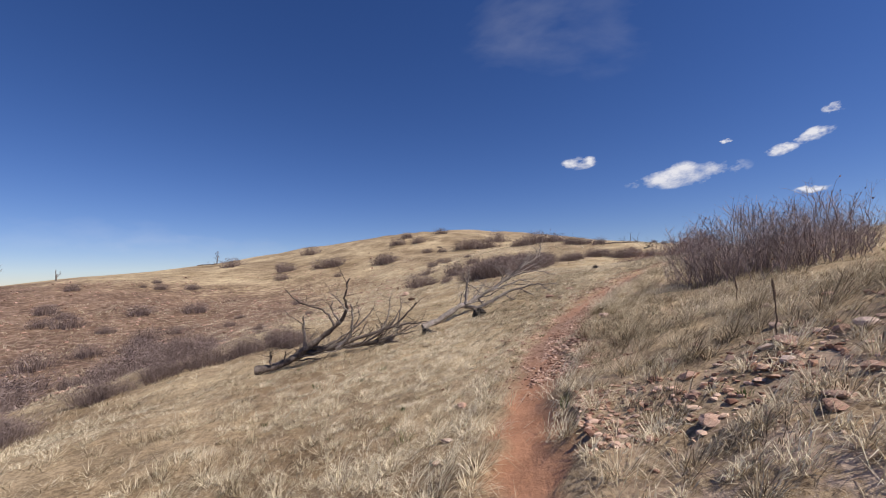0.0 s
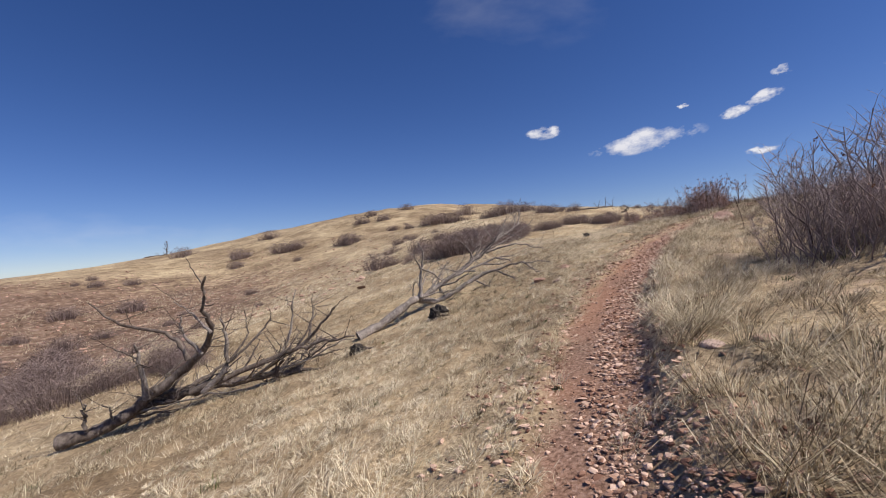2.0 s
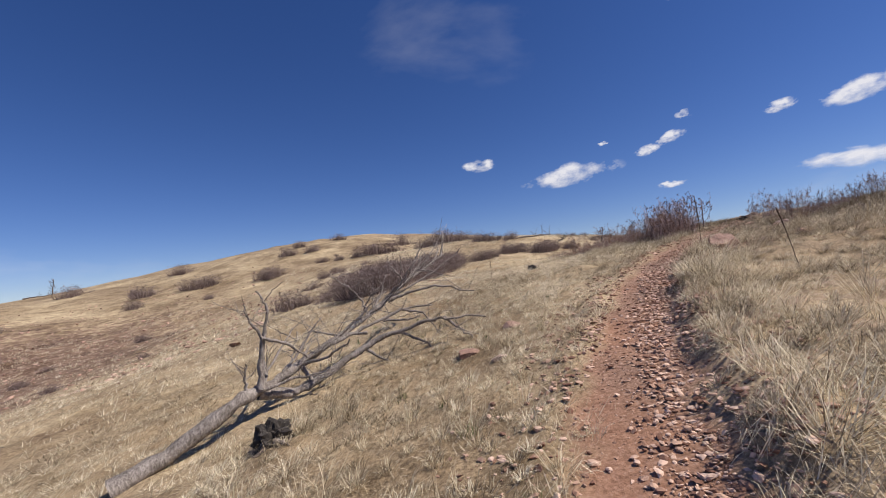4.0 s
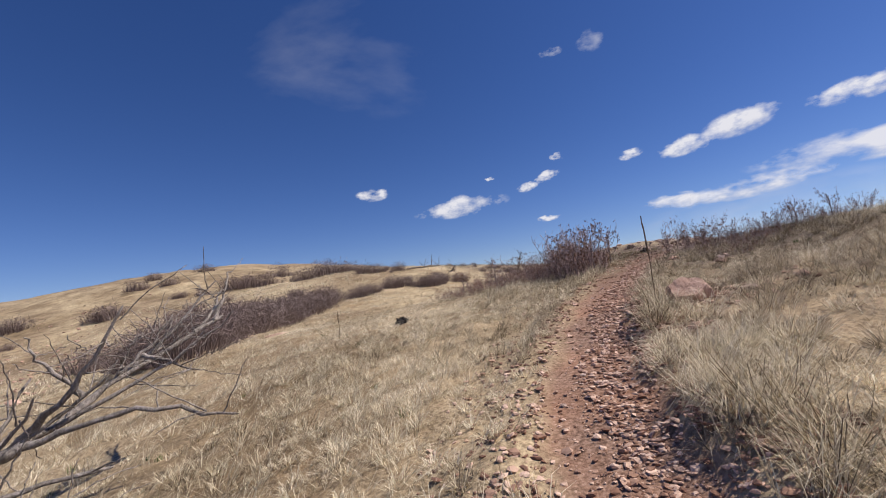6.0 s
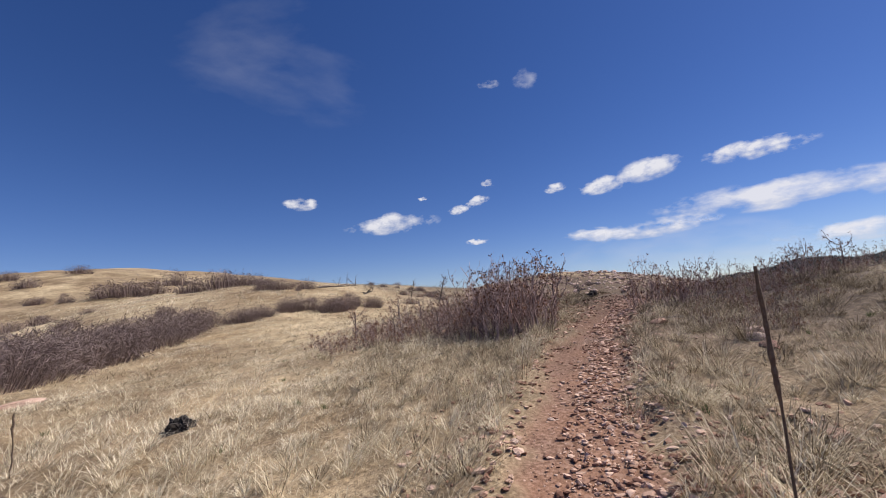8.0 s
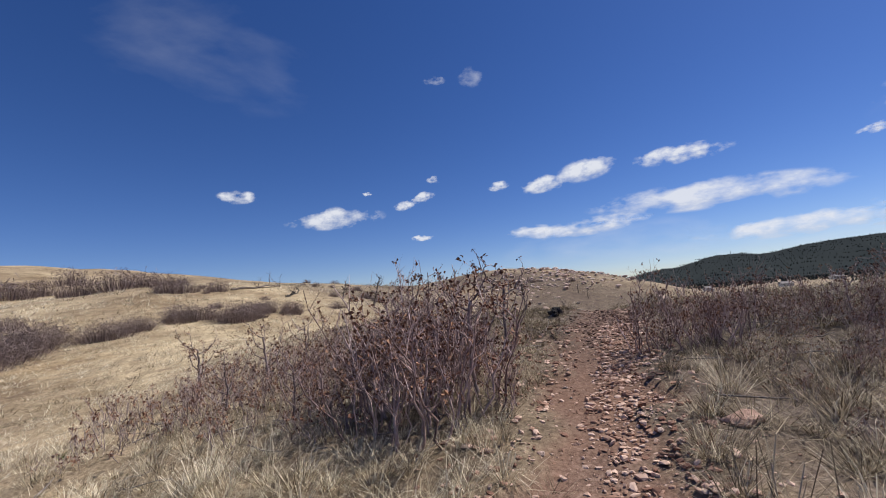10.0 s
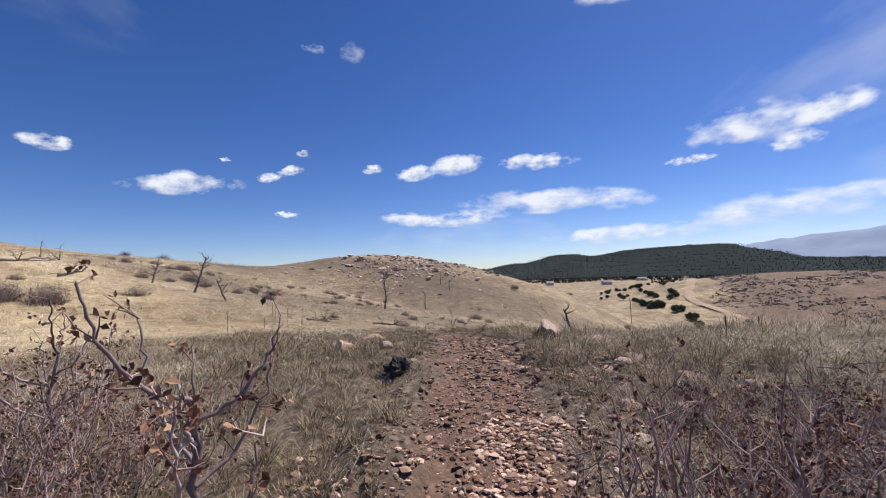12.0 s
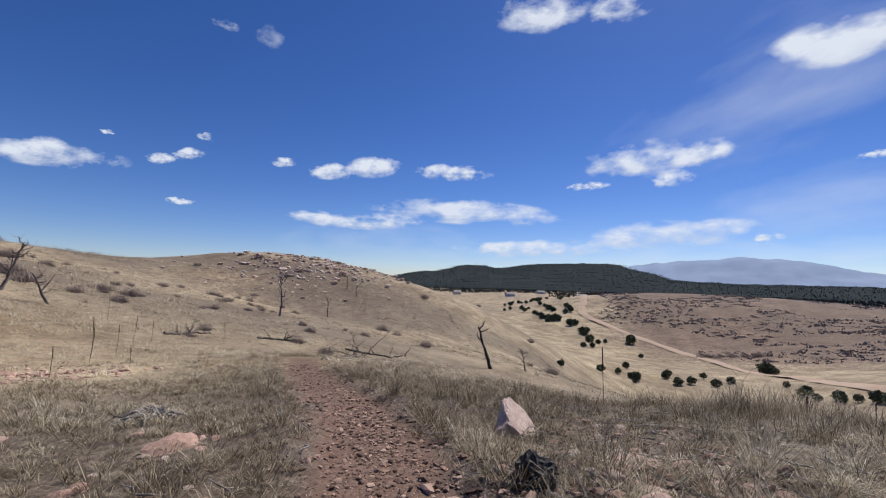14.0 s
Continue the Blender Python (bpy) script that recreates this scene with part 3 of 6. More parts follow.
SNAG_LIMBS = []
SNAG_LIMBS.append(("trunk", 0.13, 0.06, [(-5.38, 12.14, -0.99), (-4.90, 12.29, -0.94), (-4.41, 12.42, -0.72), (-3.89, 12.54, -0.55), (-3.04, 12.76, -0.47), (-2.07, 12.94, -0.42), (-1.60, 12.92, -0.35)]))
SNAG_LIMBS.append(("branch", 0.1, 0.018, [(-4.42, 12.26, -0.72), (-3.59, 12.38, -0.16), (-3.04, 12.31, 0.24), (-2.77, 12.11, 0.59), (-2.76, 11.81, 1.10), (-2.56, 11.59, 1.55)]))
SNAG_LIMBS.append(("branch", 0.06, 0.014, [(-3.17, 12.43, -0.49), (-2.70, 12.46, -0.11), (-2.65, 12.34, 0.55), (-2.65, 12.20, 0.76)]))
SNAG_LIMBS.append(("branch", 0.075, 0.015, [(-3.37, 12.45, -0.46), (-2.87, 12.52, -0.32), (-1.76, 12.73, 0.01), (-1.19, 12.72, 0.15), (-0.59, 12.69, 0.20)]))
SNAG_LIMBS.append(("branch", 0.04, 0.01, [(-1.54, 12.73, 0.08), (-0.98, 12.68, 0.57), (-0.78, 12.56, 0.80)]))
SNAG_LIMBS.append(("branch", 0.035, 0.008, [(-1.89, 12.75, -0.05), (-1.67, 12.80, 0.41), (-1.58, 12.82, 1.11)]))
SNAG_LIMBS.append(("branch", 0.03, 0.006, [(-1.41, 12.86, 0.11), (-1.34, 13.03, 0.58), (-1.30, 13.18, 1.00)]))
SNAG_LIMBS.append(("branch", 0.045, 0.008, [(-3.05, 11.83, 0.22), (-3.25, 11.88, 0.62), (-3.97, 11.68, 0.92), (-4.35, 11.61, 1.26)]))
SNAG_LIMBS.append(("branch", 0.06, 0.02, [(-4.00, 12.26, -0.44), (-4.01, 12.15, 0.13), (-4.00, 12.04, 0.50)]))
SNAG_LIMBS.append(("branch", 0.04, 0.015, [(-4.95, 12.18, -0.85), (-4.94, 12.13, -0.61), (-4.87, 12.11, -0.39)]))
SNAG_LIMBS.append(("branch", 0.05, 0.012, [(-3.85, 12.45, -0.47), (-3.47, 12.71, -0.43), (-2.85, 13.03, -0.06), (-2.39, 13.26, 0.37), (-2.21, 13.39, 0.60)]))
SNAG_LIMBS.append(("branch", 0.035, 0.008, [(-2.92, 11.99, 0.26), (-3.14, 11.84, 0.69), (-3.09, 11.81, 0.96)]))
SNAG_LIMBS.append(("branch", 0.03, 0.008, [(-3.13, 12.77, -0.37), (-2.72, 13.06, 0.11), (-2.63, 13.23, 0.39), (-2.71, 13.34, 0.77)]))
SNAG_LIMBS.append(("branch", 0.04, 0.012, [(-2.03, 12.81, -0.40), (-1.87, 12.81, -0.09), (-1.80, 12.77, 0.22)]))
SNAG_LIMBS.append(("branch", 0.03, 0.008, [(-2.68, 11.87, 0.62), (-2.95, 11.87, 0.94), (-3.18, 11.88, 1.18)]))

LOG_LIMBS = []
LOG_LIMBS.append(("trunk", 0.12, 0.02, [(-0.75, 14.75, -0.22), (-0.15, 15.05, 0.02), (0.50, 15.35, 0.44), (0.83, 15.67, 0.51), (1.24, 15.98, 0.69), (1.72, 16.47, 0.92), (2.24, 17.12, 1.16), (2.80, 17.72, 1.49), (3.37, 18.27, 1.86), (4.27, 18.74, 2.33)]))
LOG_LIMBS.append(("trunk", 0.085, 0.012, [(0.72, 15.60, 0.44), (1.20, 15.81, 0.33), (1.58, 15.95, 0.46), (2.07, 16.08, 0.72), (2.52, 16.17, 0.93), (2.85, 16.05, 1.01), (3.28, 15.90, 1.15), (3.55, 15.74, 1.18), (4.18, 15.49, 1.14)]))
LOG_LIMBS.append(("branch", 0.06, 0.012, [(1.03, 15.91, 0.63), (1.72, 16.23, 0.94), (2.24, 16.45, 1.09), (2.99, 16.62, 1.32), (3.54, 16.73, 1.34)]))
LOG_LIMBS.append(("branch", 0.045, 0.01, [(2.80, 17.17, 1.48), (3.03, 17.13, 1.55), (3.67, 17.05, 1.68), (4.42, 16.87, 1.50)]))
LOG_LIMBS.append(("branch", 0.06, 0.01, [(0.78, 15.51, 0.52), (0.81, 15.52, 0.94), (0.85, 15.54, 1.24), (0.95, 15.57, 1.62), (0.82, 15.53, 1.91)]))
LOG_LIMBS.append(("branch", 0.03, 0.006, [(0.85, 15.54, 1.21), (0.75, 15.39, 1.45), (0.68, 15.26, 1.70)]))
LOG_LIMBS.append(("branch", 0.03, 0.008, [(0.84, 15.43, 1.23), (1.12, 15.66, 1.11), (1.35, 15.86, 0.90), (1.38, 16.01, 0.75)]))
LOG_LIMBS.append(("branch", 0.03, 0.006, [(2.36, 16.86, 1.33), (2.33, 16.79, 1.45), (2.15, 16.71, 1.79), (1.75, 16.59, 2.05)]))
LOG_LIMBS.append(("branch", 0.02, 0.006, [(2.47, 16.97, 1.35), (2.50, 16.97, 1.59), (2.52, 16.97, 1.71)]))
LOG_LIMBS.append(("branch", 0.03, 0.006, [(3.19, 17.66, 1.79), (3.13, 17.60, 1.89), (2.91, 17.54, 2.17), (2.86, 17.47, 2.35)]))
LOG_LIMBS.append(("branch", 0.03, 0.006, [(2.85, 16.07, 1.00), (3.21, 15.91, 0.81), (3.45, 15.73, 0.59)]))
LOG_LIMBS.append(("branch", 0.028, 0.006, [(3.56, 15.82, 1.17), (3.76, 15.63, 0.99), (3.94, 15.45, 0.83)]))
LOG_LIMBS.append(("branch", 0.03, 0.006, [(2.28, 16.15, 0.78), (2.68, 15.77, 0.55)]))
LOG_LIMBS.append(("branch", 0.03, 0.006, [(2.33, 16.36, 1.02), (1.92, 16.38, 1.01), (1.41, 16.36, 1.17), (1.27, 16.39, 1.09)]))
LOG_LIMBS.append(("branch", 0.03, 0.006, [(2.99, 16.57, 1.32), (3.31, 16.35, 1.24), (3.55, 16.12, 0.86)]))
LOG_LIMBS.append(("branch", 0.03, 0.006, [(2.62, 16.57, 1.17), (3.08, 16.57, 1.14), (3.28, 16.55, 1.19)]))
LOG_LIMBS.append(("branch", 0.03, 0.006, [(3.57, 18.13, 2.04), (3.77, 17.91, 1.97), (4.07, 17.66, 1.83)]))
LOG_LIMBS.append(("branch", 0.04, 0.01, [(1.29, 15.99, 0.71), (1.38, 15.94, 0.49), (1.56, 15.91, 0.34), (1.66, 15.86, 0.39)]))
LOG_LIMBS.append(("branch", 0.025, 0.006, [(1.85, 16.40, 1.02), (2.19, 16.60, 1.27), (2.63, 16.77, 1.30)]))


# ---- dead trees ----
def limb(pts, r0, r1, gnarl=0.02, seed=0, sides=7):
    """A crooked tapering limb through the given points, finely divided."""
    pts = np.array(pts, float)
    m = 5 * (len(pts) - 1) + 1
    t = np.linspace(0, len(pts) - 1, m)
    p = np.stack([np.interp(t, np.arange(len(pts)), pts[:, k]) for k in range(3)], -1)
    for _ in range(2):
        p[1:-1] = (p[:-2] + 2 * p[1:-1] + p[2:]) / 4
    rr = np.random.default_rng(seed)
    p[1:] += rr.normal(0, gnarl, (m - 1, 3)) * np.linspace(0.4, 1, m - 1)[:, None]
    rad = r0 + (r1 - r0) * np.linspace(0, 1, m) ** 0.8
    rad *= 1 + 0.12 * rr.normal(0, 1, m).clip(-1.5, 1.5)
    tube = Tubes()
    tube.add(np.vstack([p, p[-1:] + (p[-1:] - p[-2:-1]) * 0.2]), np.append(rad, rad[-1] * 0.2), sides)
    return tube


def dead_tree(name, limbs, mats, label, category, gnarl=0.02, extra=2, tangle=0):
    limbs = list(limbs)
    rr = np.random.default_rng(90)
    spine = np.array(limbs[0][3])
    for _ in range(tangle):                          # low broken boughs along the trunk
        k = rr.uniform(0.25, 1) * (len(spine) - 1.01)
        p = spine[int(k)] + (spine[int(k) + 1] - spine[int(k)]) * (k % 1)
        d = (spine[-1] - spine[0]) / np.linalg.norm(spine[-1] - spine[0]) * rr.uniform(0.2, 0.9) + rr.normal(0, 0.45, 3) * (1, 1, 0.5) + (0, 0, 0.22)
        n = rr.uniform(0.5, 1.3)
        limbs.append(("branch", rr.uniform(0.018, 0.04), 0.009, [tuple(p), tuple(p + d * n * 0.5 + rr.normal(0, 0.05, 3)), tuple(p + d * n + (0, 0, rr.uniform(-0.1, 0.25)))]))
    base = Vector(limbs[0][3][0])
    ob = thing(name, base, label, category)
    for n, (kind, r0, r1, pts) in enumerate(limbs):
        local = [Vector(p) - base for p in pts]
        bough = part(kind, limb(local, r0, r1, gnarl, n + 5).mesh(kind, mats[n % len(mats)]), ob)
        rr = np.random.default_rng(n + 50)
        arr = np.array(local)
        for _ in range(extra if kind == "branch" else 0):     # fine dead twigs
            k = rr.uniform(0.4, 0.95) * (len(arr) - 1)
            i = int(k)
            p = arr[i] + (arr[min(i + 1, len(arr) - 1)] - arr[i]) * (k - i)
            d = rr.normal(0, 1, 3) * (1, 1, 0.6) + (0, 0, 0.5)
            d = d / np.linalg.norm(d) * rr.uniform(0.15, 0.75)
            part("twig", limb([p, p + d * 0.55 + rr.normal(0, 0.03, 3), p + d], max(r1 * 0.8, 0.006), 0.003, 0.008, n * 9 + 3, 4).mesh("twig", mats[0]), bough)
    return ob


dead_tree("fallen_tree", SNAG_LIMBS, [M_BURNT, M_BURNT, M_DEAD], "scorched dark fallen tree with upturned bare branches in dry grass", "fallen tree", 0.022, 6, 34)
dead_tree("fallen_tree", LOG_LIMBS, [M_DEAD], "weathered grey fallen tree with bare forked branches in dry grass", "fallen tree", 0.018, 6, 24)


def standing_snag(x, y, h, lean, seed, label, name="dead_tree", mat=None, forks=5, r=0.07):
    rr = np.random.default_rng(seed)
    z = on_land(x, y, 0.1)
    top = np.array([lean[0] * h, lean[1] * h, h])
    trunk = [np.zeros(3), top * 0.35 + rr.normal(0, 0.05, 3) * h * 0.3, top * 0.7 + rr.normal(0, 0.05, 3) * h * 0.4, top]
    limbs = [("trunk", r, r * 0.25, [tuple(p + (x, y, z)) for p in trunk])]
    for k in range(forks):
        f = rr.uniform(0.3, 0.95)
        p = np.array([np.interp(f, [0, 0.35, 0.7, 1], [q[j] for q in trunk]) for j in range(3)])
        a, u, n = rr.uniform(0, 6.28), rr.uniform(-0.1, 1.0), h * rr.uniform(0.15, 0.42) * (1.2 - 0.6 * f)
        d = np.array([math.cos(a), math.sin(a), u])
        limbs.append(("branch", r * 0.45, r * 0.12, [tuple(p + (x, y, z)), tuple(p + d * n * 0.5 + rr.normal(0, 0.06, 3) * n + (x, y, z)), tuple(p + d * n + (0, 0, n * 0.25) + np.array((x, y, z)))]))
    return dead_tree(name, limbs, [mat or M_BURNT], label, "dead tree", 0.012 * h, 3)


standing_snag(55.9, 51.3, 5.0, (0.12, 0.1), 3, "burnt bare dead tree standing on the slope", forks=8, r=0.13)
standing_snag(67.7, 52.6, 2.8, (0.0, 0.05), 4, "small burnt dead tree on the slope", forks=4, r=0.09)
standing_snag(48.4, 27.0, 3.2, (-0.05, 0.28), 5, "leaning charred forked stump below the trail", forks=4, r=0.17, mat=M_CHAR)
standing_snag(30.6, 48.4, 2.5, (0.3, -0.1), 6, "burnt dead tree with crooked bare branches", forks=10, r=0.1)
standing_snag(29.6, 51.6, 1.8, (0.3, 0.1), 8, "low burnt shrub skeleton with crooked branches", forks=8, r=0.08)
standing_snag(31.0, 45.5, 1.6, (-0.4, 0.1), 9, "low burnt shrub skeleton on the grass", forks=7, r=0.08)
standing_snag(-71.0, 133.0, 4.0, (0.1, 0.0), 10, "dead tree on the skyline", forks=10, r=0.2)
standing_snag(-84.0, 92.0, 2.6, (0.0, 0.0), 11, "burnt dead trunk on the skyline", forks=2, r=0.2)
standing_snag(-96.0, 90.0, 4.5, (0.05, 0.0), 12, "burnt dead tree on the skyline", forks=6, r=0.16)
standing_snag(52.6, 24.8, 1.8, (0.2, 0.2), 14, "low charred bush skeleton below the trail", forks=7, r=0.07, mat=M_CHAR)
standing_snag(86.0, 60.0, 2.6, (0.02, 0.0), 15, "burnt post-like dead trunk on the slope", forks=2, r=0.08)
standing_snag(84.0, 57.0, 2.2, (0.0, 0.03), 16, "burnt post-like dead trunk on the slope", forks=2, r=0.08)


def lying_log(x, y, az, n, r, seed, label, mat):
    rr = np.random.default_rng(seed)
    d = np.array([math.sin(radians(az)), math.cos(radians(az))])
    pts = []
    for k in range(5):
        q = np.array([x, y]) + d * n * k / 4
        pts.append((q[0], q[1], on_land(q[0], q[1]) + r * 0.3 + 0.07 * n * (k / 4) * rr.random()))
    r = r * 0.7
    limbs = [("trunk", r, r * 0.4, pts)]
    for k in range(7):
        i = rr.integers(1, 5)
        p = np.array(pts[i])
        e = rr.normal(0, 1, 3) * (1, 1, 0.4) + (0, 0, 0.6)
        limbs.append(("branch", r * 0.4, r * 0.1, [tuple(p), tuple(p + e * n * 0.08), tuple(p + e * n * 0.17 + (0, 0, 0.05))]))
    dead_tree("fallen_log", limbs, [mat], label, "log", 0.05, 3)


lying_log(22.0, 56.5, 62, 6.0, 0.16, 1, "dark fallen log on the grassy crest", M_BURNT)
lying_log(24.5, 51.5, 38, 4.5, 0.13, 2, "dark fallen log with stub branches in the grass", M_CHAR)
lying_log(32.0, 39.4, 85, 3.0, 0.12, 3, "burnt log lying in the dry grass", M_BURNT)
lying_log(29.0, 28.5, 75, 3.6, 0.08, 4, "thin burnt branch lying in the grass", M_BURNT)
lying_log(37.4, 38.7, 113, 3.4, 0.11, 5, "burnt log lying on the slope", M_CHAR)
lying_log(41.4, 35.2, 165, 3.8, 0.12, 6, "dark burnt log lying on the slope", M_CHAR)
lying_log(-76.0, 131.0, 75, 5.0, 0.25, 7, "fallen trunk on the skyline", M_BURNT)


def burnt_stump(x, y, size, seed, label, roots, mat=None, reach=1.0):
    """A charred stump: a ragged hollow bole with splayed roots."""
    rr = np.random.default_rng(seed)
    z = on_land(x, y, 0.05)
    ob = thing("burnt_stump", (x, y, z), label, "stump")
    bm = bmesh.new()
    bmesh.ops.create_icosphere(bm, subdivisions=4, radius=1)
    for v in bm.verts:
        c = v.co.copy()
        a = math.atan2(c.y, c.x)
        flute = 1 + 0.16 * math.sin(5 * a + seed) + 0.1 * math.sin(9 * a)
        rag = 0.38 * noise.noise(c * 2.3 + Vector((seed, 0, 0))) + 0.24 * noise.noise(c * 5.5) + 0.1 * noise.noise(c * 13)
        v.co = Vector((c.x * flute * (1 + rag), c.y * 0.85 * flute * (1 + rag), max(c.z, -0.3) * (0.95 + 1.2 * rag))) * size
    me = bpy.data.meshes.new("bole")
    bm.to_mesh(me)
    bm.free()
    me.materials.append(mat or M_CHAR)
    part("bole", me, ob).location = (0, 0, size * 0.5)
    for k in range(roots):
        a = rr.uniform(0, 6.28)
        n = size * reach * rr.uniform(1.3, 2.3)
        pts = [(0.3 * size * math.cos(a), 0.3 * size * math.sin(a), size * 0.5)]
        for f in (0.4, 0.7, 1.0):
            b = a + rr.normal(0, 0.2)
            px, py = n * f * math.cos(b), n * f * math.sin(b)
            pts.append((px, py, on_land(x + px, y + py) - z + 0.04 * (1.2 - f) + 0.22 * size * (reach - 1) * math.sin(f * 3.1)))
        part("root", limb(pts, size * 0.26, size * 0.05, 0.01, k + seed).mesh("root", M_DEAD if k % 2 or mat else M_BURNT), ob)


burnt_stump(19.75, 21.72, 0.17, 2, "charred black stump with grey splayed roots beside the trail", 7)
burnt_stump(17.2, 22.6, 0.13, 3, "small charred black stump beside the trail", 3)
burnt_stump(1.15, 14.2, 0.2, 5, "charred broken stump under the fallen tree", 5)
burnt_stump(-0.55, 13.2, 0.14, 6, "charred broken stub between the fallen trees", 5)
burnt_stump(20.35, 25.9, 0.11, 7, "bleached grey root crown with arching roots in the grass", 12, M_DEAD, 2.3)
burnt_stump(7.62, 21.3, 0.12, 8, "small blackened stub in the grass", 2)


# ---- shrubs ----
def oak(name, label, stems, height, spread, leaves, seed, twigs=(5, 9), thick=0.012, single=False, mat=None):
    """A bare gambel-oak thicket: crooked stems, side branches, fine twigs and, where it has kept them, curled dead leaves."""
    rr = np.random.default_rng(seed)
    ob = thing(name, (0, 0, 0), label, "shrub", "scrub oak thickets")
    big, fine = Tubes(), Tubes()
    lv, tips = [], []
    for _ in range(stems):
        a, rad = rr.uniform(0, 6.28), spread * math.sqrt(rr.random())
        base = np.array([rad * math.cos(a), rad * math.sin(a), -0.08])
        h = height * rr.uniform(0.55, 1.05) * (1 - 0.35 * (rad / spread) ** 2)
        lean = np.array([math.cos(a), math.sin(a), 0]) * rr.uniform(0.05, 0.4) * (rad / spread + 0.3) + rr.normal(0, 0.12, 3) * (1, 1, 0)
        m = 8
        p = base + np.outer(np.linspace(0, 1, m), lean * h + np.array([0, 0, h]))
        p[1:] += np.cumsum(rr.normal(0, 0.028 * height, (m - 1, 3)) * (1, 1, 0.3), 0)
        r0 = thick * rr.uniform(0.7, 1.5)
        if single:
            one = Tubes()
            one.add(p, np.linspace(r0, r0 * 0.3, m), 5)
            part("stem", one.mesh("stem", mat or M_STEM), ob)
        else:
            big.add(p, np.linspace(r0, r0 * 0.3, m), 5)
        tips.append(p[-1])
        for _ in range(rr.integers(*twigs)):
            f = rr.uniform(0.25, 0.97)
            k = f * (m - 1)
            i = int(k)
            q = p[i] + (p[min(i + 1, m - 1)] - p[i]) * (k - i)
            b = rr.uniform(0, 6.28)
            n = h * rr.uniform(0.12, 0.3) * (1.25 - 0.6 * f)
            d = np.array([math.cos(b), math.sin(b), rr.uniform(0.35, 1.3)])
            d /= np.linalg.norm(d)
            s = q + np.outer(np.linspace(0, 1, 3), d * n)
            s[1:] += np.cumsum(rr.normal(0, 0.08 * n, (2, 3)), 0)
            s[:, 2] += np.linspace(0, 1, 3) ** 2 * n * 0.2
            fine.add(s, np.linspace(r0 * 0.42, r0 * 0.16, 3), 3)
            for _ in range(2):
                j = rr.integers(1, 3)
                e = rr.normal(0, 1, 3) + d * 1.2 + (0, 0, 0.4)
                e /= np.linalg.norm(e)
                w = n * rr.uniform(0.25, 0.55)
                tw = np.array([s[j], s[j] + e * w])
                fine.add(tw, np.array([r0 * 0.2, r0 * 0.08]), 3)
                lv.append(tw[1])
                lv.append(s[2])
    if not single:
        tagged(part("branch_mass", big.mesh("branch_mass", M_STEM), ob), kind="stuff")
    tagged(part("twig_mass", fine.mesh("twig_mass", mat or M_TWIG), ob), kind="stuff")
    if leaves:
        lv = np.array(lv)
        lv = lv[rr.permutation(len(lv))[: int(len(lv) * leaves)]]
        lv = np.repeat(lv, 4, 0) + rr.normal(0, 0.012, (4 * len(lv), 3))     # leaves hang in clusters
        n = len(lv)
        u = rr.normal(0, 1, (n, 3))
        u /= np.linalg.norm(u, axis=1)[:, None]
        w = np.cross(u, rr.normal(0, 1, (n, 3)))
        w /= np.linalg.norm(w, axis=1)[:, None]
        size = rr.uniform(0.01, 0.02, n)[:, None]
        c = np.cross(u, w) * size * 0.5
        v = np.stack([lv - w * size * 0.3, lv + u * size - w * size * 0.7 + c, lv + u * size * 2.1, lv + u * size + w * size * 0.7 + c], 1).reshape(-1, 3)
        part("foliage", mesh_of("foliage", v, np.arange(4 * n).reshape(-1, 4), M_LEAF), ob, "curled dead brown leaves")["kind"] = "stuff"
    return ob


def plant(kinds, spots, seed):
    """Sets copies of a few built shrubs out at x, y, size."""
    rr = np.random.default_rng(seed)
    for n, (x, y, s) in enumerate(spots):
        m = pose(x, y, on_land(x, y), rr.uniform(-4, 4), rr.uniform(-4, 4), rr.uniform(0, 360)) @ Matrix.Diagonal((s * rr.uniform(0.9, 1.15), s * rr.uniform(0.9, 1.15), s, 1))
        if n < len(kinds):
            kinds[n].matrix_basis = m
        else:
            src = kinds[n % len(kinds)]
            c = copy_thing(src, Matrix.Identity(4))
            c.matrix_basis = m


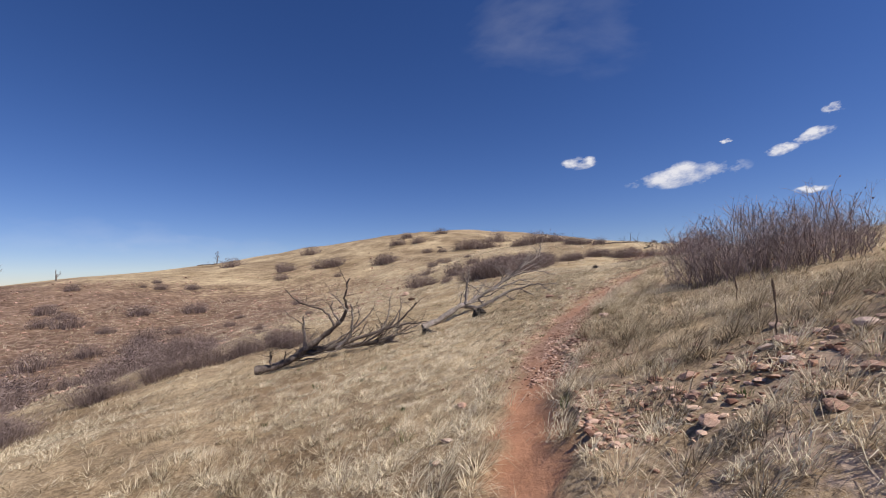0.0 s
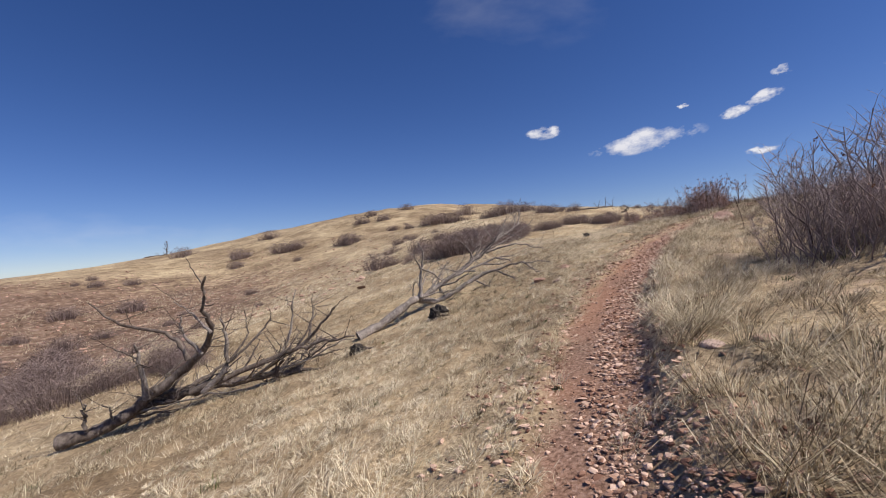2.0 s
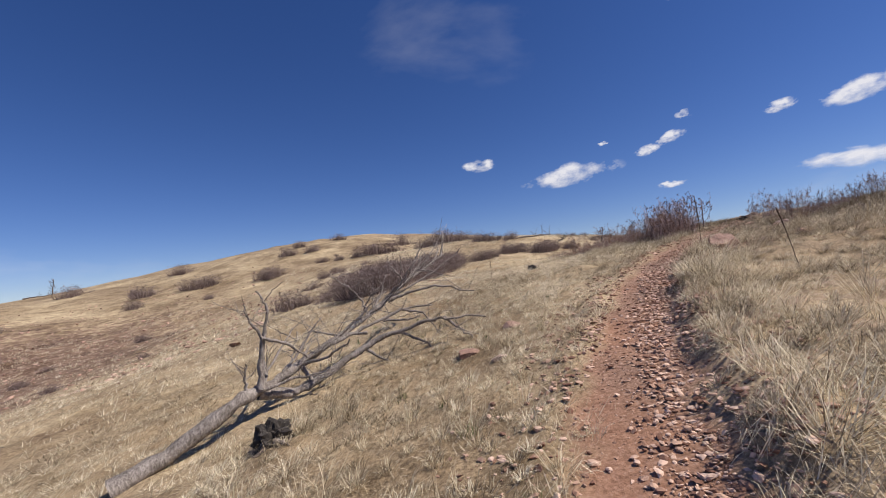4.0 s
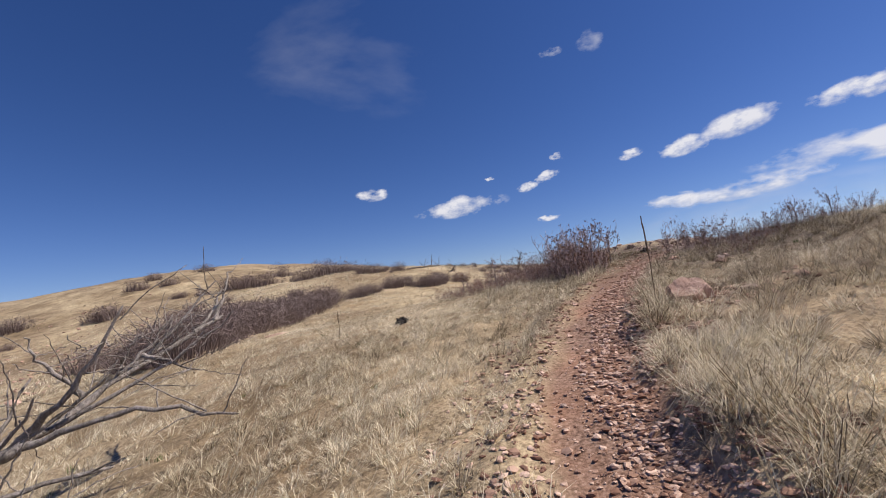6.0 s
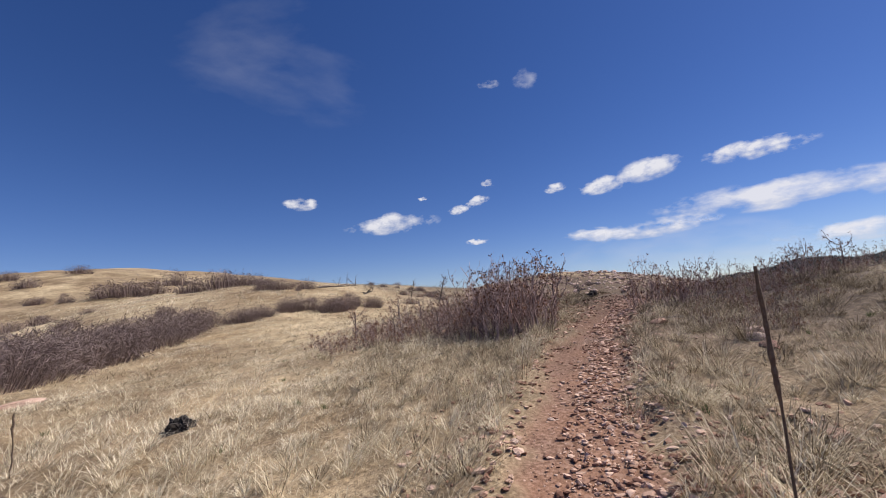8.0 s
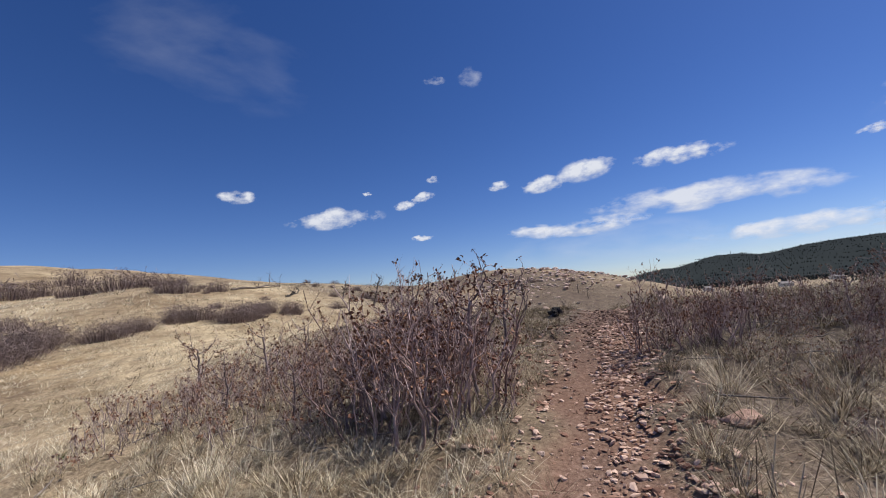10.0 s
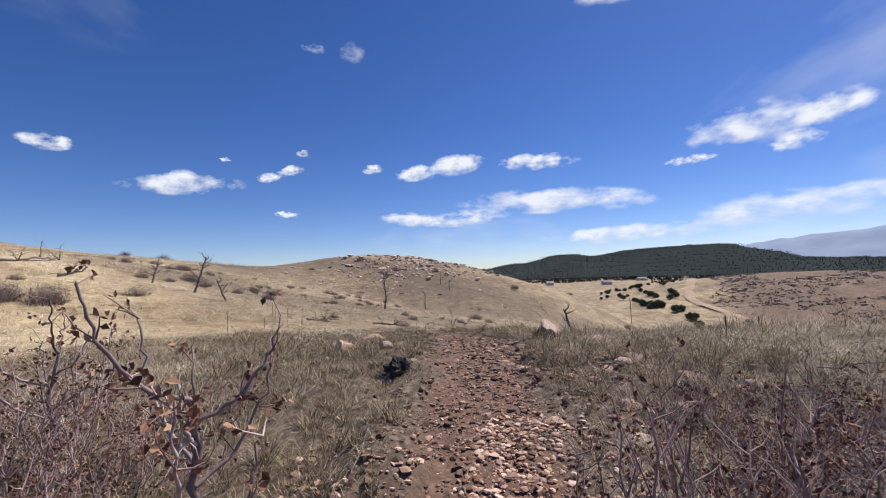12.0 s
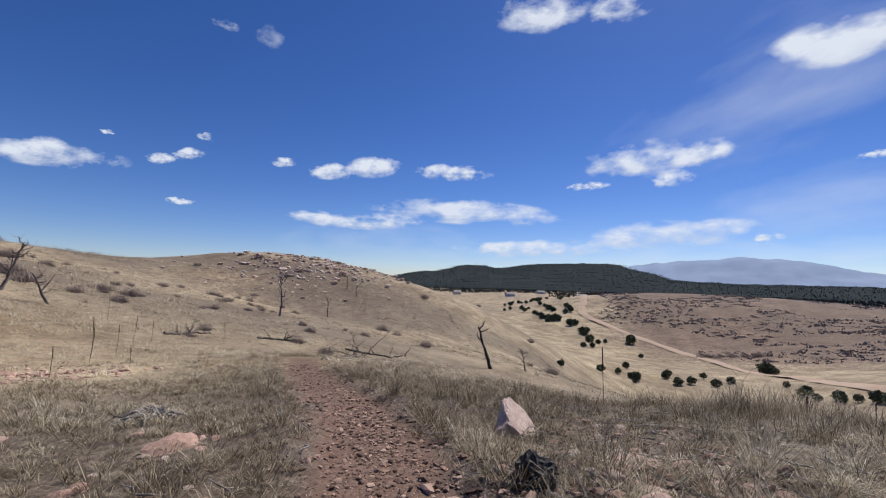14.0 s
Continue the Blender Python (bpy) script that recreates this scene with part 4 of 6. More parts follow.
TALL = "tall leafless grey-brown scrub oak thicket beside the trail"
plant([oak("scrub_oak", TALL, 46, 1.55, 0.85, 0.006, k, (12, 18), 0.0088, True) for k in (21, 22, 23)],
      [(6.4, 9.9, 0.9), (6.3, 9.3, 1.05), (7.1, 9.8, 1.2), (7.9, 9.3, 1.15), (8.8, 9.7, 1.12), (7.9, 10.0, 1.1), (9.3, 10.1, 0.95), (5.9, 9.7, 0.8)], 5)
LEAFY = "scrub oak with clusters of dead brown leaves beside the trail"
plant([oak("scrub_oak", LEAFY, 26, 1.2, 0.5, 0.2, k, (7, 12), 0.0075, True, M_TWIG_RED) for k in (31, 32, 33)],
      [(12.64, 21.05, 1.3), (13.0, 21.8, 1.2), (12.9, 21.4, 1.25), (12.35, 21.35, 1.0), (13.4, 21.9, 1.0), (12.75, 20.7, 0.8), (12.2, 22.3, 0.6), (12.7, 22.9, 0.7), (13.6, 22.6, 0.75), (13.2, 24.1, 0.6), (12.4, 23.8, 0.55), (11.7, 24.3, 0.6),
       (14.8, 23.9, 0.75), (14.6, 23.05, 0.65), (14.2, 22.6, 0.55), (14.3, 23.6, 0.7), (15.08, 19.95, 0.82), (15.35, 19.72, 0.8), (15.64, 19.5, 0.75), (16.5, 18.95, 0.58), (16.7, 18.5, 0.62), (16.75, 17.95, 0.66), (14.64, 18.25, 0.36),
       (16.6, 19.5, 0.4), (17.05, 19.75, 0.34), (15.6, 18.2, 0.38), (17.4, 17.5, 0.45), (18.2, 17.2, 0.45)], 6)
LOW = "knee-high reddish brush with a few curled leaves in dry grass"
plant([oak("low_brush", LOW, 44, 0.5, 0.62, 0.07, k, (5, 9), 0.0048, mat=M_TWIG_RED) for k in (35, 36)],
      [(12.2, 21.9, 0.9), (11.6, 22.6, 0.9), (12.3, 23.2, 1.0), (11.4, 23.6, 0.9), (13.1, 23.1, 1.0), (13.8, 23.9, 1.0), (12.0, 24.8, 1.1), (13.0, 25.2, 1.0), (14.6, 24.6, 1.0), (14.9, 22.9, 0.9), (15.5, 23.5, 0.8), (11.0, 25.4, 1.1), (12.8, 26.6, 1.1),
       (14.1, 26.2, 1.0), (16.9, 18.9, 0.55), (16.2, 18.2, 0.6), (15.1, 17.7, 0.6), (17.3, 19.2, 0.5), (17.9, 17.8, 0.6), (14.3, 17.8, 0.55), (13.4, 18.1, 0.5), (13.9, 17.7, 0.5), (14.2, 18.6, 0.45), (13.1, 17.5, 0.5), (14.85, 19.0, 0.5), (14.9, 18.4, 0.5),
       (18.6, 16.5, 0.7), (10.6, 23.9, 0.9), (15.8, 19.0, 0.5)], 8)


def sapling(seed):
    """A young scrub oak, one metre high: a crooked trunk, upturned boughs, short twigs and clusters of leaves at their ends."""
    rr = np.random.default_rng(seed)
    ob = thing("oak_sapling", (0, 0, 0), "young bare oak with upturned boughs and tufts of dead leaves", "sapling", "oak saplings")
    spine = np.array([(0, 0, -0.08), (0.015, 0.01, 0.2), (-0.01, 0.02, 0.45), (0.02, -0.01, 0.68)]) + rr.normal(0, 0.012, (4, 3))
    part("trunk", limb(spine, 0.019, 0.012, 0.006, seed, 6).mesh("trunk", M_STEM), ob)
    fine, ends = Tubes(), []
    for k in range(8):
        f = 0.3 + 0.7 * k / 7
        z = np.interp(f, np.linspace(0, 1, 4), np.arange(4))
        p = spine[min(int(z), 2)] + (spine[min(int(z), 2) + 1] - spine[min(int(z), 2)]) * (z - min(int(z), 2))
        a, n = 2.4 * k + rr.normal(0, 0.4), rr.uniform(0.24, 0.42) * (1.15 - 0.4 * f)
        d = np.array([math.cos(a), math.sin(a), 0])
        q = [p, p + d * n * 0.5 + (0, 0, n * 0.25), p + d * n * 0.85 + (0, 0, n * 0.75), p + d * n + (0, 0, n * 1.25)]
        part("branch", limb(q, 0.009, 0.004, 0.008, seed * 20 + k, 5).mesh("branch", M_STEM), ob)
        for _ in range(7):
            i = rr.integers(1, 4)
            e = rr.normal(0, 1, 3) + d * 0.5 + (0, 0, 0.9)
            e *= rr.uniform(0.05, 0.17) / np.linalg.norm(e)
            fine.add([q[i], q[i] + e * 0.6 + rr.normal(0, 0.008, 3), q[i] + e], [0.0034, 0.0026, 0.0014], 3)
            ends += [q[i] + e, q[i] + e * 0.8]
    tagged(part("twig_mass", fine.mesh("twig_mass", M_TWIG_RED), ob), kind="stuff")
    lv = np.repeat(np.array(ends)[rr.random(len(ends)) < 0.6], 4, 0)
    lv = lv + rr.normal(0, 0.012, lv.shape)
    n = len(lv)
    u = rr.normal(0, 1, (n, 3))
    u /= np.linalg.norm(u, axis=1)[:, None]
    w = np.cross(u, rr.normal(0, 1, (n, 3)))
    w /= np.linalg.norm(w, axis=1)[:, None]
    size = rr.uniform(0.009, 0.018, n)[:, None]
    v = np.stack([lv - w * size * 0.3, lv + u * size - w * size * 0.7, lv + u * size * 2.1, lv + u * size + w * size * 0.7 + np.cross(u, w) * size * 0.5], 1).reshape(-1, 3)
    part("foliage", mesh_of("foliage", v, np.arange(4 * n).reshape(-1, 4), M_LEAF), ob, "curled dead brown leaves")["kind"] = "stuff"
    return ob


plant([sapling(k) for k in (1, 2, 3)], [(14.4, 21.66, 1.2), (12.67, 25.1, 1.0), (13.51, 25.46, 0.9), (11.98, 26.35, 0.95), (11.87, 22.44, 0.8), (16.45, 19.3, 0.6), (14.75, 23.8, 1.05), (16.7, 18.45, 0.66), (16.8, 18.0, 0.7), (11.6, 23.6, 0.7), (13.05, 20.95, 1.3),
                                          (13.9, 25.0, 0.7), (17.6, 17.6, 0.7)], 7)
near_spots = [(3.0, 26.6, 1.3), (3.5, 27.7, 1.4), (3.9, 28.9, 1.4), (4.3, 30.2, 1.4), (4.7, 31.5, 1.5), (5.3, 33.0, 1.5), (6.0, 34.5, 1.5), (6.8, 36.0, 1.5), (7.6, 37.6, 1.5), (8.5, 39.2, 1.4), (9.4, 40.7, 1.3), (10.2, 42.0, 1.2),
         (2.4, 28.2, 1.2), (3.0, 30.0, 1.3), (3.6, 32.0, 1.3), (4.4, 34.2, 1.4), (5.4, 36.6, 1.4), (6.6, 38.8, 1.3),
         (12.1, 41.0, 0.9), (13.4, 42.3, 0.8), (15.5, 43.7, 1.1), (17.5, 41.9, 1.1), (18.6, 43.0, 1.0), (21.4, 43.8, 0.9), (20.0, 44.5, 0.9),
         (-8.0, 17.4, 1.1), (-9.4, 17.0, 1.2), (-7.0, 18.3, 1.1), (-6.1, 17.4, 0.9), (-10.6, 16.2, 1.1), (-12.1, 20.3, 1.6), (-13.5, 21.6, 1.5), (-11.5, 14.5, 1.0), (-13.0, 12.0, 1.3), (-14.5, 11.0, 1.4), (-12.0, 11.5, 1.2)]
spots = [(-62.5, 71.6, 1.4), (-52.3, 78.6, 1.2), (-47.9, 81.0, 1.3), (-36.6, 62.8, 1.9), (-42.2, 59.2, 2.3), (-44.6, 50.6, 1.8), (-52.3, 56.0, 1.8), (-47.6, 50.2, 1.4), (-58.9, 118.7, 4.0), (-35.1, 92.5, 2.5), (-28.3, 101.3, 3.5),
         (-13.5, 94.9, 3.0), (7.4, 96.1, 4.0), (4.5, 97.0, 3.2), (15.9, 71.6, 3.2), (19.0, 72.5, 2.6), (13.0, 71.0, 2.4), (-2.3, 41.8, 1.6), (1.6, 47.8, 1.5), (14.3, 110.6, 4.2), (-34.5, 36.2, 2.2), (-15.9, 20.6, 1.0), (-32.0, 46.0, 1.8), (-24.4, 34.8, 1.8),
         (-33.2, 39.9, 1.5), (-18.5, 26.0, 1.5), (-20.8, 27.4, 1.6), (-27.0, 27.0, 1.9), (-24.0, 23.0, 1.8), (-22.0, 20.0, 1.8), (-20.0, 18.5, 1.7), (-25.0, 20.0, 1.8), (-18.0, 16.0, 1.6), (-29.5, 41.5, 1.7), (-27.0, 39.0, 1.6), (-0.6, 124.9, 2.4), (17.4, 57.6, 1.3), (20.8, 56.4, 1.1),
         (-10.6, 124.9, 2.0), (-12.4, 93.8, 3.6), (-25.7, 101.8, 3.2), (-39.1, 125.5, 3.6), (-12.1, 114.4, 3.2), (-6.5, 113.4, 2.6), (10.5, 98.0, 3.4), (16.5, 43.8, 1.0), (18.4, 56.7, 1.2), (23.6, 110.3, 4.0), (28.5, 108.0, 3.4), (-37.9, 102.4, 3.4)]
rr = np.random.default_rng(77)
for _ in range(34):                                  # scattered over the slope across the gully and the hill ahead
    a, d = rr.uniform(-46, 12), rr.uniform(32, 118)
    spots.append((d * math.sin(radians(a)), d * math.cos(radians(a)), rr.uniform(0.35, 0.8) * (0.8 + d / 90)))
for _ in range(46):                                  # low scrub on the hill beyond the crest
    a, d = rr.uniform(2, 62), rr.uniform(22, 66)
    spots.append((16.5 + d * math.sin(radians(a)), 21.5 + d * math.cos(radians(a)), rr.uniform(0.25, 0.6)))
for _ in range(34):                                  # on the knoll and its slopes
    a, d = rr.uniform(22, 88), rr.uniform(34, 100)
    spots.append((16.5 + d * math.sin(radians(a)), 21.5 + d * math.cos(radians(a)), rr.uniform(0.4, 0.9) * (0.6 + d / 120)))


def dome_shrub(seed, label, n=850, thin=0.016):
    """A rounded leafless shrub far off: some hundreds of slender upright twigs in a dome."""
    rr = np.random.default_rng(seed)
    ob = thing("shrub", (0, 0, 0), label, "shrub", "shrubs on the slopes")
    a, q = rr.uniform(0, 6.28, n), np.sqrt(rr.random(n))
    lump = 1 + 0.25 * np.sin(2 * a + seed) + 0.15 * np.sin(5 * a) + rr.normal(0, 0.06, n)
    b = np.stack([0.8 * q * lump * np.cos(a), 0.8 * q * lump * np.sin(a), np.full(n, -0.1)], -1)
    top = np.stack([q * lump * np.cos(a), q * lump * np.sin(a), 0.72 * np.sqrt(1.06 - q * q) * rr.uniform(0.65, 1.05, n)], -1) + rr.normal(0, 0.06, (n, 3))
    side = rr.random(n) < 0.55                       # short side twigs in the crown, every way
    b[side] = top[side] + rr.normal(0, 0.16, (int(side.sum()), 3)) * (1, 1, 0.7)
    w = rr.normal(0, 1, (n, 3)) * (1, 1, 0.4)
    w *= thin / np.linalg.norm(w, axis=1)[:, None]
    v = np.stack([b - w, b + w, top], 1).reshape(-1, 3)
    tagged(part("twig_mass", mesh_of("twig_mass", v, np.arange(3 * n).reshape(-1, 3), M_BRUSH, False, {"tone": np.repeat(rr.normal(0.4, 0.25, n).clip(0, 1), 3)}), ob), kind="stuff")
    return ob


spots += [(225.0, -33.0, 2.4), (228.0, -37.0, 2.8), (230.0, -42.0, 2.6), (230.5, -47.0, 2.8), (231.0, -52.0, 2.5), (231.0, -57.0, 2.6), (226.0, -40.0, 2.2)]
plant([dome_shrub(k, "rounded leafless grey-brown shrub on the far slope") for k in (1, 2, 3)], [(x, y, s * (1.02 if s < 2.2 else 0.8)) for x, y, s in spots], 10)
plant([dome_shrub(k, "low dense leafless brown shrub on the grassy slope", 3400, 0.0065) for k in (4, 5, 6)], [(x, y, s * (1.05 if y > 26 else 0.85)) for x, y, s in near_spots], 9)


# ---- dead mullein stalks ----
def mullein(x, y, h, tilt, seed, head=0.45):
    rr = np.random.default_rng(seed)
    z = on_land(x, y, 0.03)
    ob = thing("mullein_stalk", (x, y, z), "tall dead brown mullein stalk standing in the grass", "plant", "dead mullein stalks")
    top = np.array([tilt[0] * h, tilt[1] * h, h])
    pts = np.outer(np.linspace(0, 1, 14) ** 1.0, top)
    pts[:, 0] += 0.02 * h * np.sin(np.linspace(0, 3, 14)) + rr.normal(0, 0.004, 14)
    stem = Tubes()
    stem.add(pts[:10], np.linspace(0.0065, 0.005, 10), 6)
    part("stem", stem.mesh("stem", M_STALK), ob)
    n = 26
    f = np.linspace(1 - head, 1, n)
    hp = np.stack([np.interp(f, np.linspace(0, 1, 14), pts[:, k]) for k in range(3)], -1)
    rad = 0.0105 * np.sin(np.linspace(0.35, 2.9, n)) ** 0.5 * (1 + 0.25 * rr.normal(0, 1, n).clip(-1, 1))
    spike = Tubes()
    spike.add(hp, rad, 7)
    part("seed_head", spike.mesh("seed_head", M_STALK, False), ob, "rough dark seed head")


# some round the crest stand in for burnt posts and thin stakes
for n, (x, y, h, tx, ty) in enumerate([(9.15, 16.34, 1.14, 0.0, 0.0), (7.93, 13.5, 0.85, -0.16, 0.1), (2.72, 3.53, 0.5, 0, 0), (3.76, 5.5, 0.42, 0, 0), (3.9, 3.7, 0.6, 0.02, 0), (25.5, 34.5, 1.1, 0.08, 0.02),
                                       (29.3, 37.8, 1.05, 0.12, 0), (33.3, 37.2, 1.0, -0.03, 0), (24.5, 20.9, 1.0, 0, 0.02), (6.3, 21.4, 0.6, 0, 0), (20.0, 19.4, 0.4, 0.08, 0), (26.5, 15.5, 0.5, 0, 0),
                                       (23.0, 32.0, 0.7, 0.05, 0), (26.0, 35.2, 1.3, 0.0, 0.0), (26.6, 35.0, 1.0, 0.04, 0), (29.9, 37.6, 0.9, 0.05, 0), (25.2, 32.6, 0.6, 0, 0), (21.0, 31.0, 0.8, 0, 0), (23.03, 18.64, 0.34, 0, 0), (23.4, 17.75, 0.3, 0, 0),(31.5, 42.3, 1.9, 0, 0)]):
    mullein(x, y, h, (tx, ty), n, 0.5 if h > 1 else 0.35)


# ---- rocks ----
def rock_mesh(name, seed, mat, flat=0.7, cuts=9, level=3, rough=0.07, facets=()):
    """A broken angular stone: a ball sheared by planes, with a pitted skin."""
    rr = np.random.default_rng(seed)
    bm = bmesh.new()
    bmesh.ops.create_icosphere(bm, subdivisions=level, radius=1)
    planes = [(Vector(rr.normal(0, 1, 3)).normalized(), rr.uniform(0.45, 0.85)) for _ in range(cuts)] + [(Vector(f).normalized(), d) for f, d in facets]
    for v in bm.verts:
        for nrm, d in planes:
            over = v.co.dot(nrm) - d
            if over > 0:
                v.co -= nrm * over
        v.co *= 1 + rough * noise.noise(v.co * 2.5 + Vector((seed, 0, 0))) + 0.5 * rough * noise.noise(v.co * 7)
        v.co.z *= flat
    me = bpy.data.meshes.new(name)
    bm.to_mesh(me)
    bm.free()
    me.materials.append(mat)
    return me


def rock(x, y, size, me, turn, label, sink=0.3, name="rock", group="", tilt=(0, 0)):
    ob = new(name, me)
    sx, sy, sz = size
    ob.matrix_basis = pose(x, y, on_land(x, y) + sz * (0.7 - sink), tilt[0], tilt[1], turn) @ Matrix.Diagonal((sx, sy, sz, 1))
    return tagged(ob, label, "rock", group)


rock(9.38, 16.05, (0.35, 0.29, 0.33), rock_mesh("boulder", 12, M_ROCK, 0.9, 4, 4, 0.13, (((0.12, -0.72, 0.68), 0.4), ((-0.93, -0.3, -0.1), 0.62), ((-0.55, 0.3, 0.75), 0.6), ((0.3, 0.6, 0.75), 0.55), ((0.1, -0.75, -0.65), 0.5), ((0.9, 0.1, 0.4), 0.7))), -50, "large angular pink sandstone boulder beside the trail", 0.4, "boulder")
rock(21.2, 22.05, (0.3, 0.27, 0.38), rock_mesh("boulder", 4, M_PALE, 0.9, 2, 4, 0.09, (((-0.15, -0.6, 0.78), 0.32), ((-0.5, 0.5, 0.65), 0.55), ((-0.7, -0.3, 0.5), 0.6), ((-0.1, 0.9, 0.3), 0.6), ((-0.6, -0.75, 0.0), 0.65))), 0, "pale pink angular boulder beside the trail", 0.5, "boulder")
rock(3.63, 14.75, (0.26, 0.2, 0.14), rock_mesh("rock", 5, M_ROCK, 0.7, 9, 3), 30, "red sandstone rock half sunk in grass", 0.85)
rock(2.6, 3.25, (0.16, 0.12, 0.09), rock_mesh("rock", 6, M_ROCK, 0.6, 9, 3), 70, "flat reddish rock on the rocky bank", 0.55)
rock(19.55, 24.8, (0.3, 0.22, 0.2), rock_mesh("rock", 8, M_ROCK, 0.7, 9, 3, 0.16), 15, "pale reddish rock in matted grass", 1.05)
rock(12.62, 17.5, (0.13, 0.11, 0.1), rock_mesh("rock", 9, M_PALE, 0.8, 9, 3, 0.12), 80, "pale grey rock below the scrub oak", 0.6)
rock(18.05, 24.1, (0.24, 0.17, 0.22), rock_mesh("rock", 14, M_ROCK, 0.85, 5, 4, 0.17, (((-0.2, -0.6, 0.75), 0.4), ((0.7, 0.2, 0.5), 0.5), ((-0.8, 0.3, 0.4), 0.55))), 20, "angular pink rock leaning in dry tussocks", 0.68, tilt=(12, -14))
rock(19.5, 20.95, (0.17, 0.13, 0.15), rock_mesh("rock", 15, M_ROCK, 0.8, 6, 3, 0.1), 40, "angular pink rock beside the crest trail", 0.45)
rock(18.95, 21.15, (0.16, 0.1, 0.08), rock_mesh("rock", 16, M_ROCK, 0.7, 6, 3, 0.1), 70, "flat pink rock beside the crest trail", 0.4)
rock(18.2, 23.5, (0.11, 0.1, 0.1), rock_mesh("rock", 17, M_PALE, 0.8, 8, 3, 0.1), 10, "pale grey rock in dry tussocks", 0.45)
rock(17.8, 19.45, (0.13, 0.1, 0.1), rock_mesh("rock", 18, M_PALE, 0.8, 8, 3, 0.1), 50, "pale rounded rock in dry tussocks", 0.45)
burnt_stump(17.5, 19.9, 0.09, 9, "small charred stub in the dry grass", 2)
rock(5.6, 26.9, (0.45, 0.3, 0.22), rock_mesh("rock", 10, M_ROCK, 0.6, 9, 3), 30, "red rock beside a shrub", 0.75)
shapes = [rock_mesh("rock", 60 + k, M_PALE if k % 3 == 0 else M_ROCK, 0.65, 9, 2, 0.08) for k in range(8)]
for n, (x, y, s) in enumerate([(3.86, 14.1, 0.11), (4.5, 15.3, 0.13), (3.16, 7.6, 0.09), (2.9, 7.8, 0.1), (18.26, 23.3, 0.1), (17.6, 19.9, 0.1), (17.7, 19.5, 0.08), (18.15, 20.6, 0.12), (18.3, 24.4, 0.14), (18.0, 19.9, 0.13), (10.2, 16.0, 0.1),
                               (9.9, 15.6, 0.13), (10.4, 15.3, 0.1), (10.6, 16.5, 0.09), (12.9, 17.6, 0.12), (12.3, 17.3, 0.1), (16.6, 20.2, 0.1), (13.3, 18.9, 0.14), (2.1, 2.3, 0.07), (2.4, 2.0, 0.09), (2.9, 2.6, 0.09), (3.2, 3.0, 0.1), (2.3, 2.9, 0.07),
                               (1.9, 3.4, 0.09), (3.4, 2.2, 0.1), (4.0, 3.4, 0.12), (19.3, 21.9, 0.08), (19.1, 21.5, 0.07), (20.2, 21.6, 0.1), (20.6, 22.2, 0.1), (19.9, 20.9, 0.09), (2.7, 6.2, 0.1), (0.0, 4.3, 0.07), (0.2, 5.3, 0.09), (-0.1, 3.9, 0.06)]
                              + [(float(rng.normal(19.0, 1.5)), float(rng.normal(20.3, 0.6)), float(rng.uniform(0.05, 0.11))) for _ in range(30)]
                              + [(float(rng.normal(20.6, 0.9)), float(rng.normal(21.2, 0.55)), float(rng.uniform(0.035, 0.1))) for _ in range(46)]
                              + [(float(rng.normal(18.8, 0.9)), float(rng.normal(24.6, 0.8)), float(rng.uniform(0.035, 0.09))) for _ in range(26)]
                              + [(float(rng.normal(3.0, 0.8)), float(rng.normal(3.2, 0.7)), float(rng.uniform(0.03, 0.085))) for _ in range(40)]):
    rock(x, y, (s * rng.uniform(0.9, 1.4), s, s * rng.uniform(0.6, 1.0)), shapes[n % 8], rng.uniform(0, 360), "small angular reddish stone in the dry grass", 0.6, "rock", "small stones in the grass")
rr = np.random.default_rng(5)
count = 0
while count < 170:                                   # loose stones along the trail and its upper edge
    k = rr.uniform(4.5, 17)
    i = int(k)
    a, b = TRAIL[i], TRAIL[min(i + 1, len(TRAIL) - 1)]
    p = a + (b - a) * (k - i)
    w = np.array([b[1] - a[1], a[0] - b[0]])
    w /= np.linalg.norm(w)
    off = rr.normal(0.15, 0.42)
    x, y = p[0] + w[0] * off, p[1] + w[1] * off
    s = rr.uniform(0.017, 0.036) * (0.65 if k > 12 else 1) * (1.3 if abs(off) > p[2] else 1)
    rock(x, y, (s * rr.uniform(0.9, 1.4), s, s * rr.uniform(0.6, 1)), shapes[count % 8], rr.uniform(0, 360), "loose angular reddish stone on the trail", 0.5, "stone", "loose stones on the trail")
    count += 1
for _ in range(60):                                  # outcrop on the knoll
    a, d = rr.uniform(0, 6.28), 26 * rr.random() ** 0.7
    x, y, s = 96 + 0.8 * d * math.cos(a), 72 + 0.7 * d * math.sin(a), rr.uniform(0.25, 0.75)
    rock(x, y, (s * 1.3, s, s * 0.8), shapes[3 * int(rr.integers(3))], rr.uniform(0, 360), "pale rock of the outcrop on the knoll", 0.25, "rock", "rocks on the knoll")


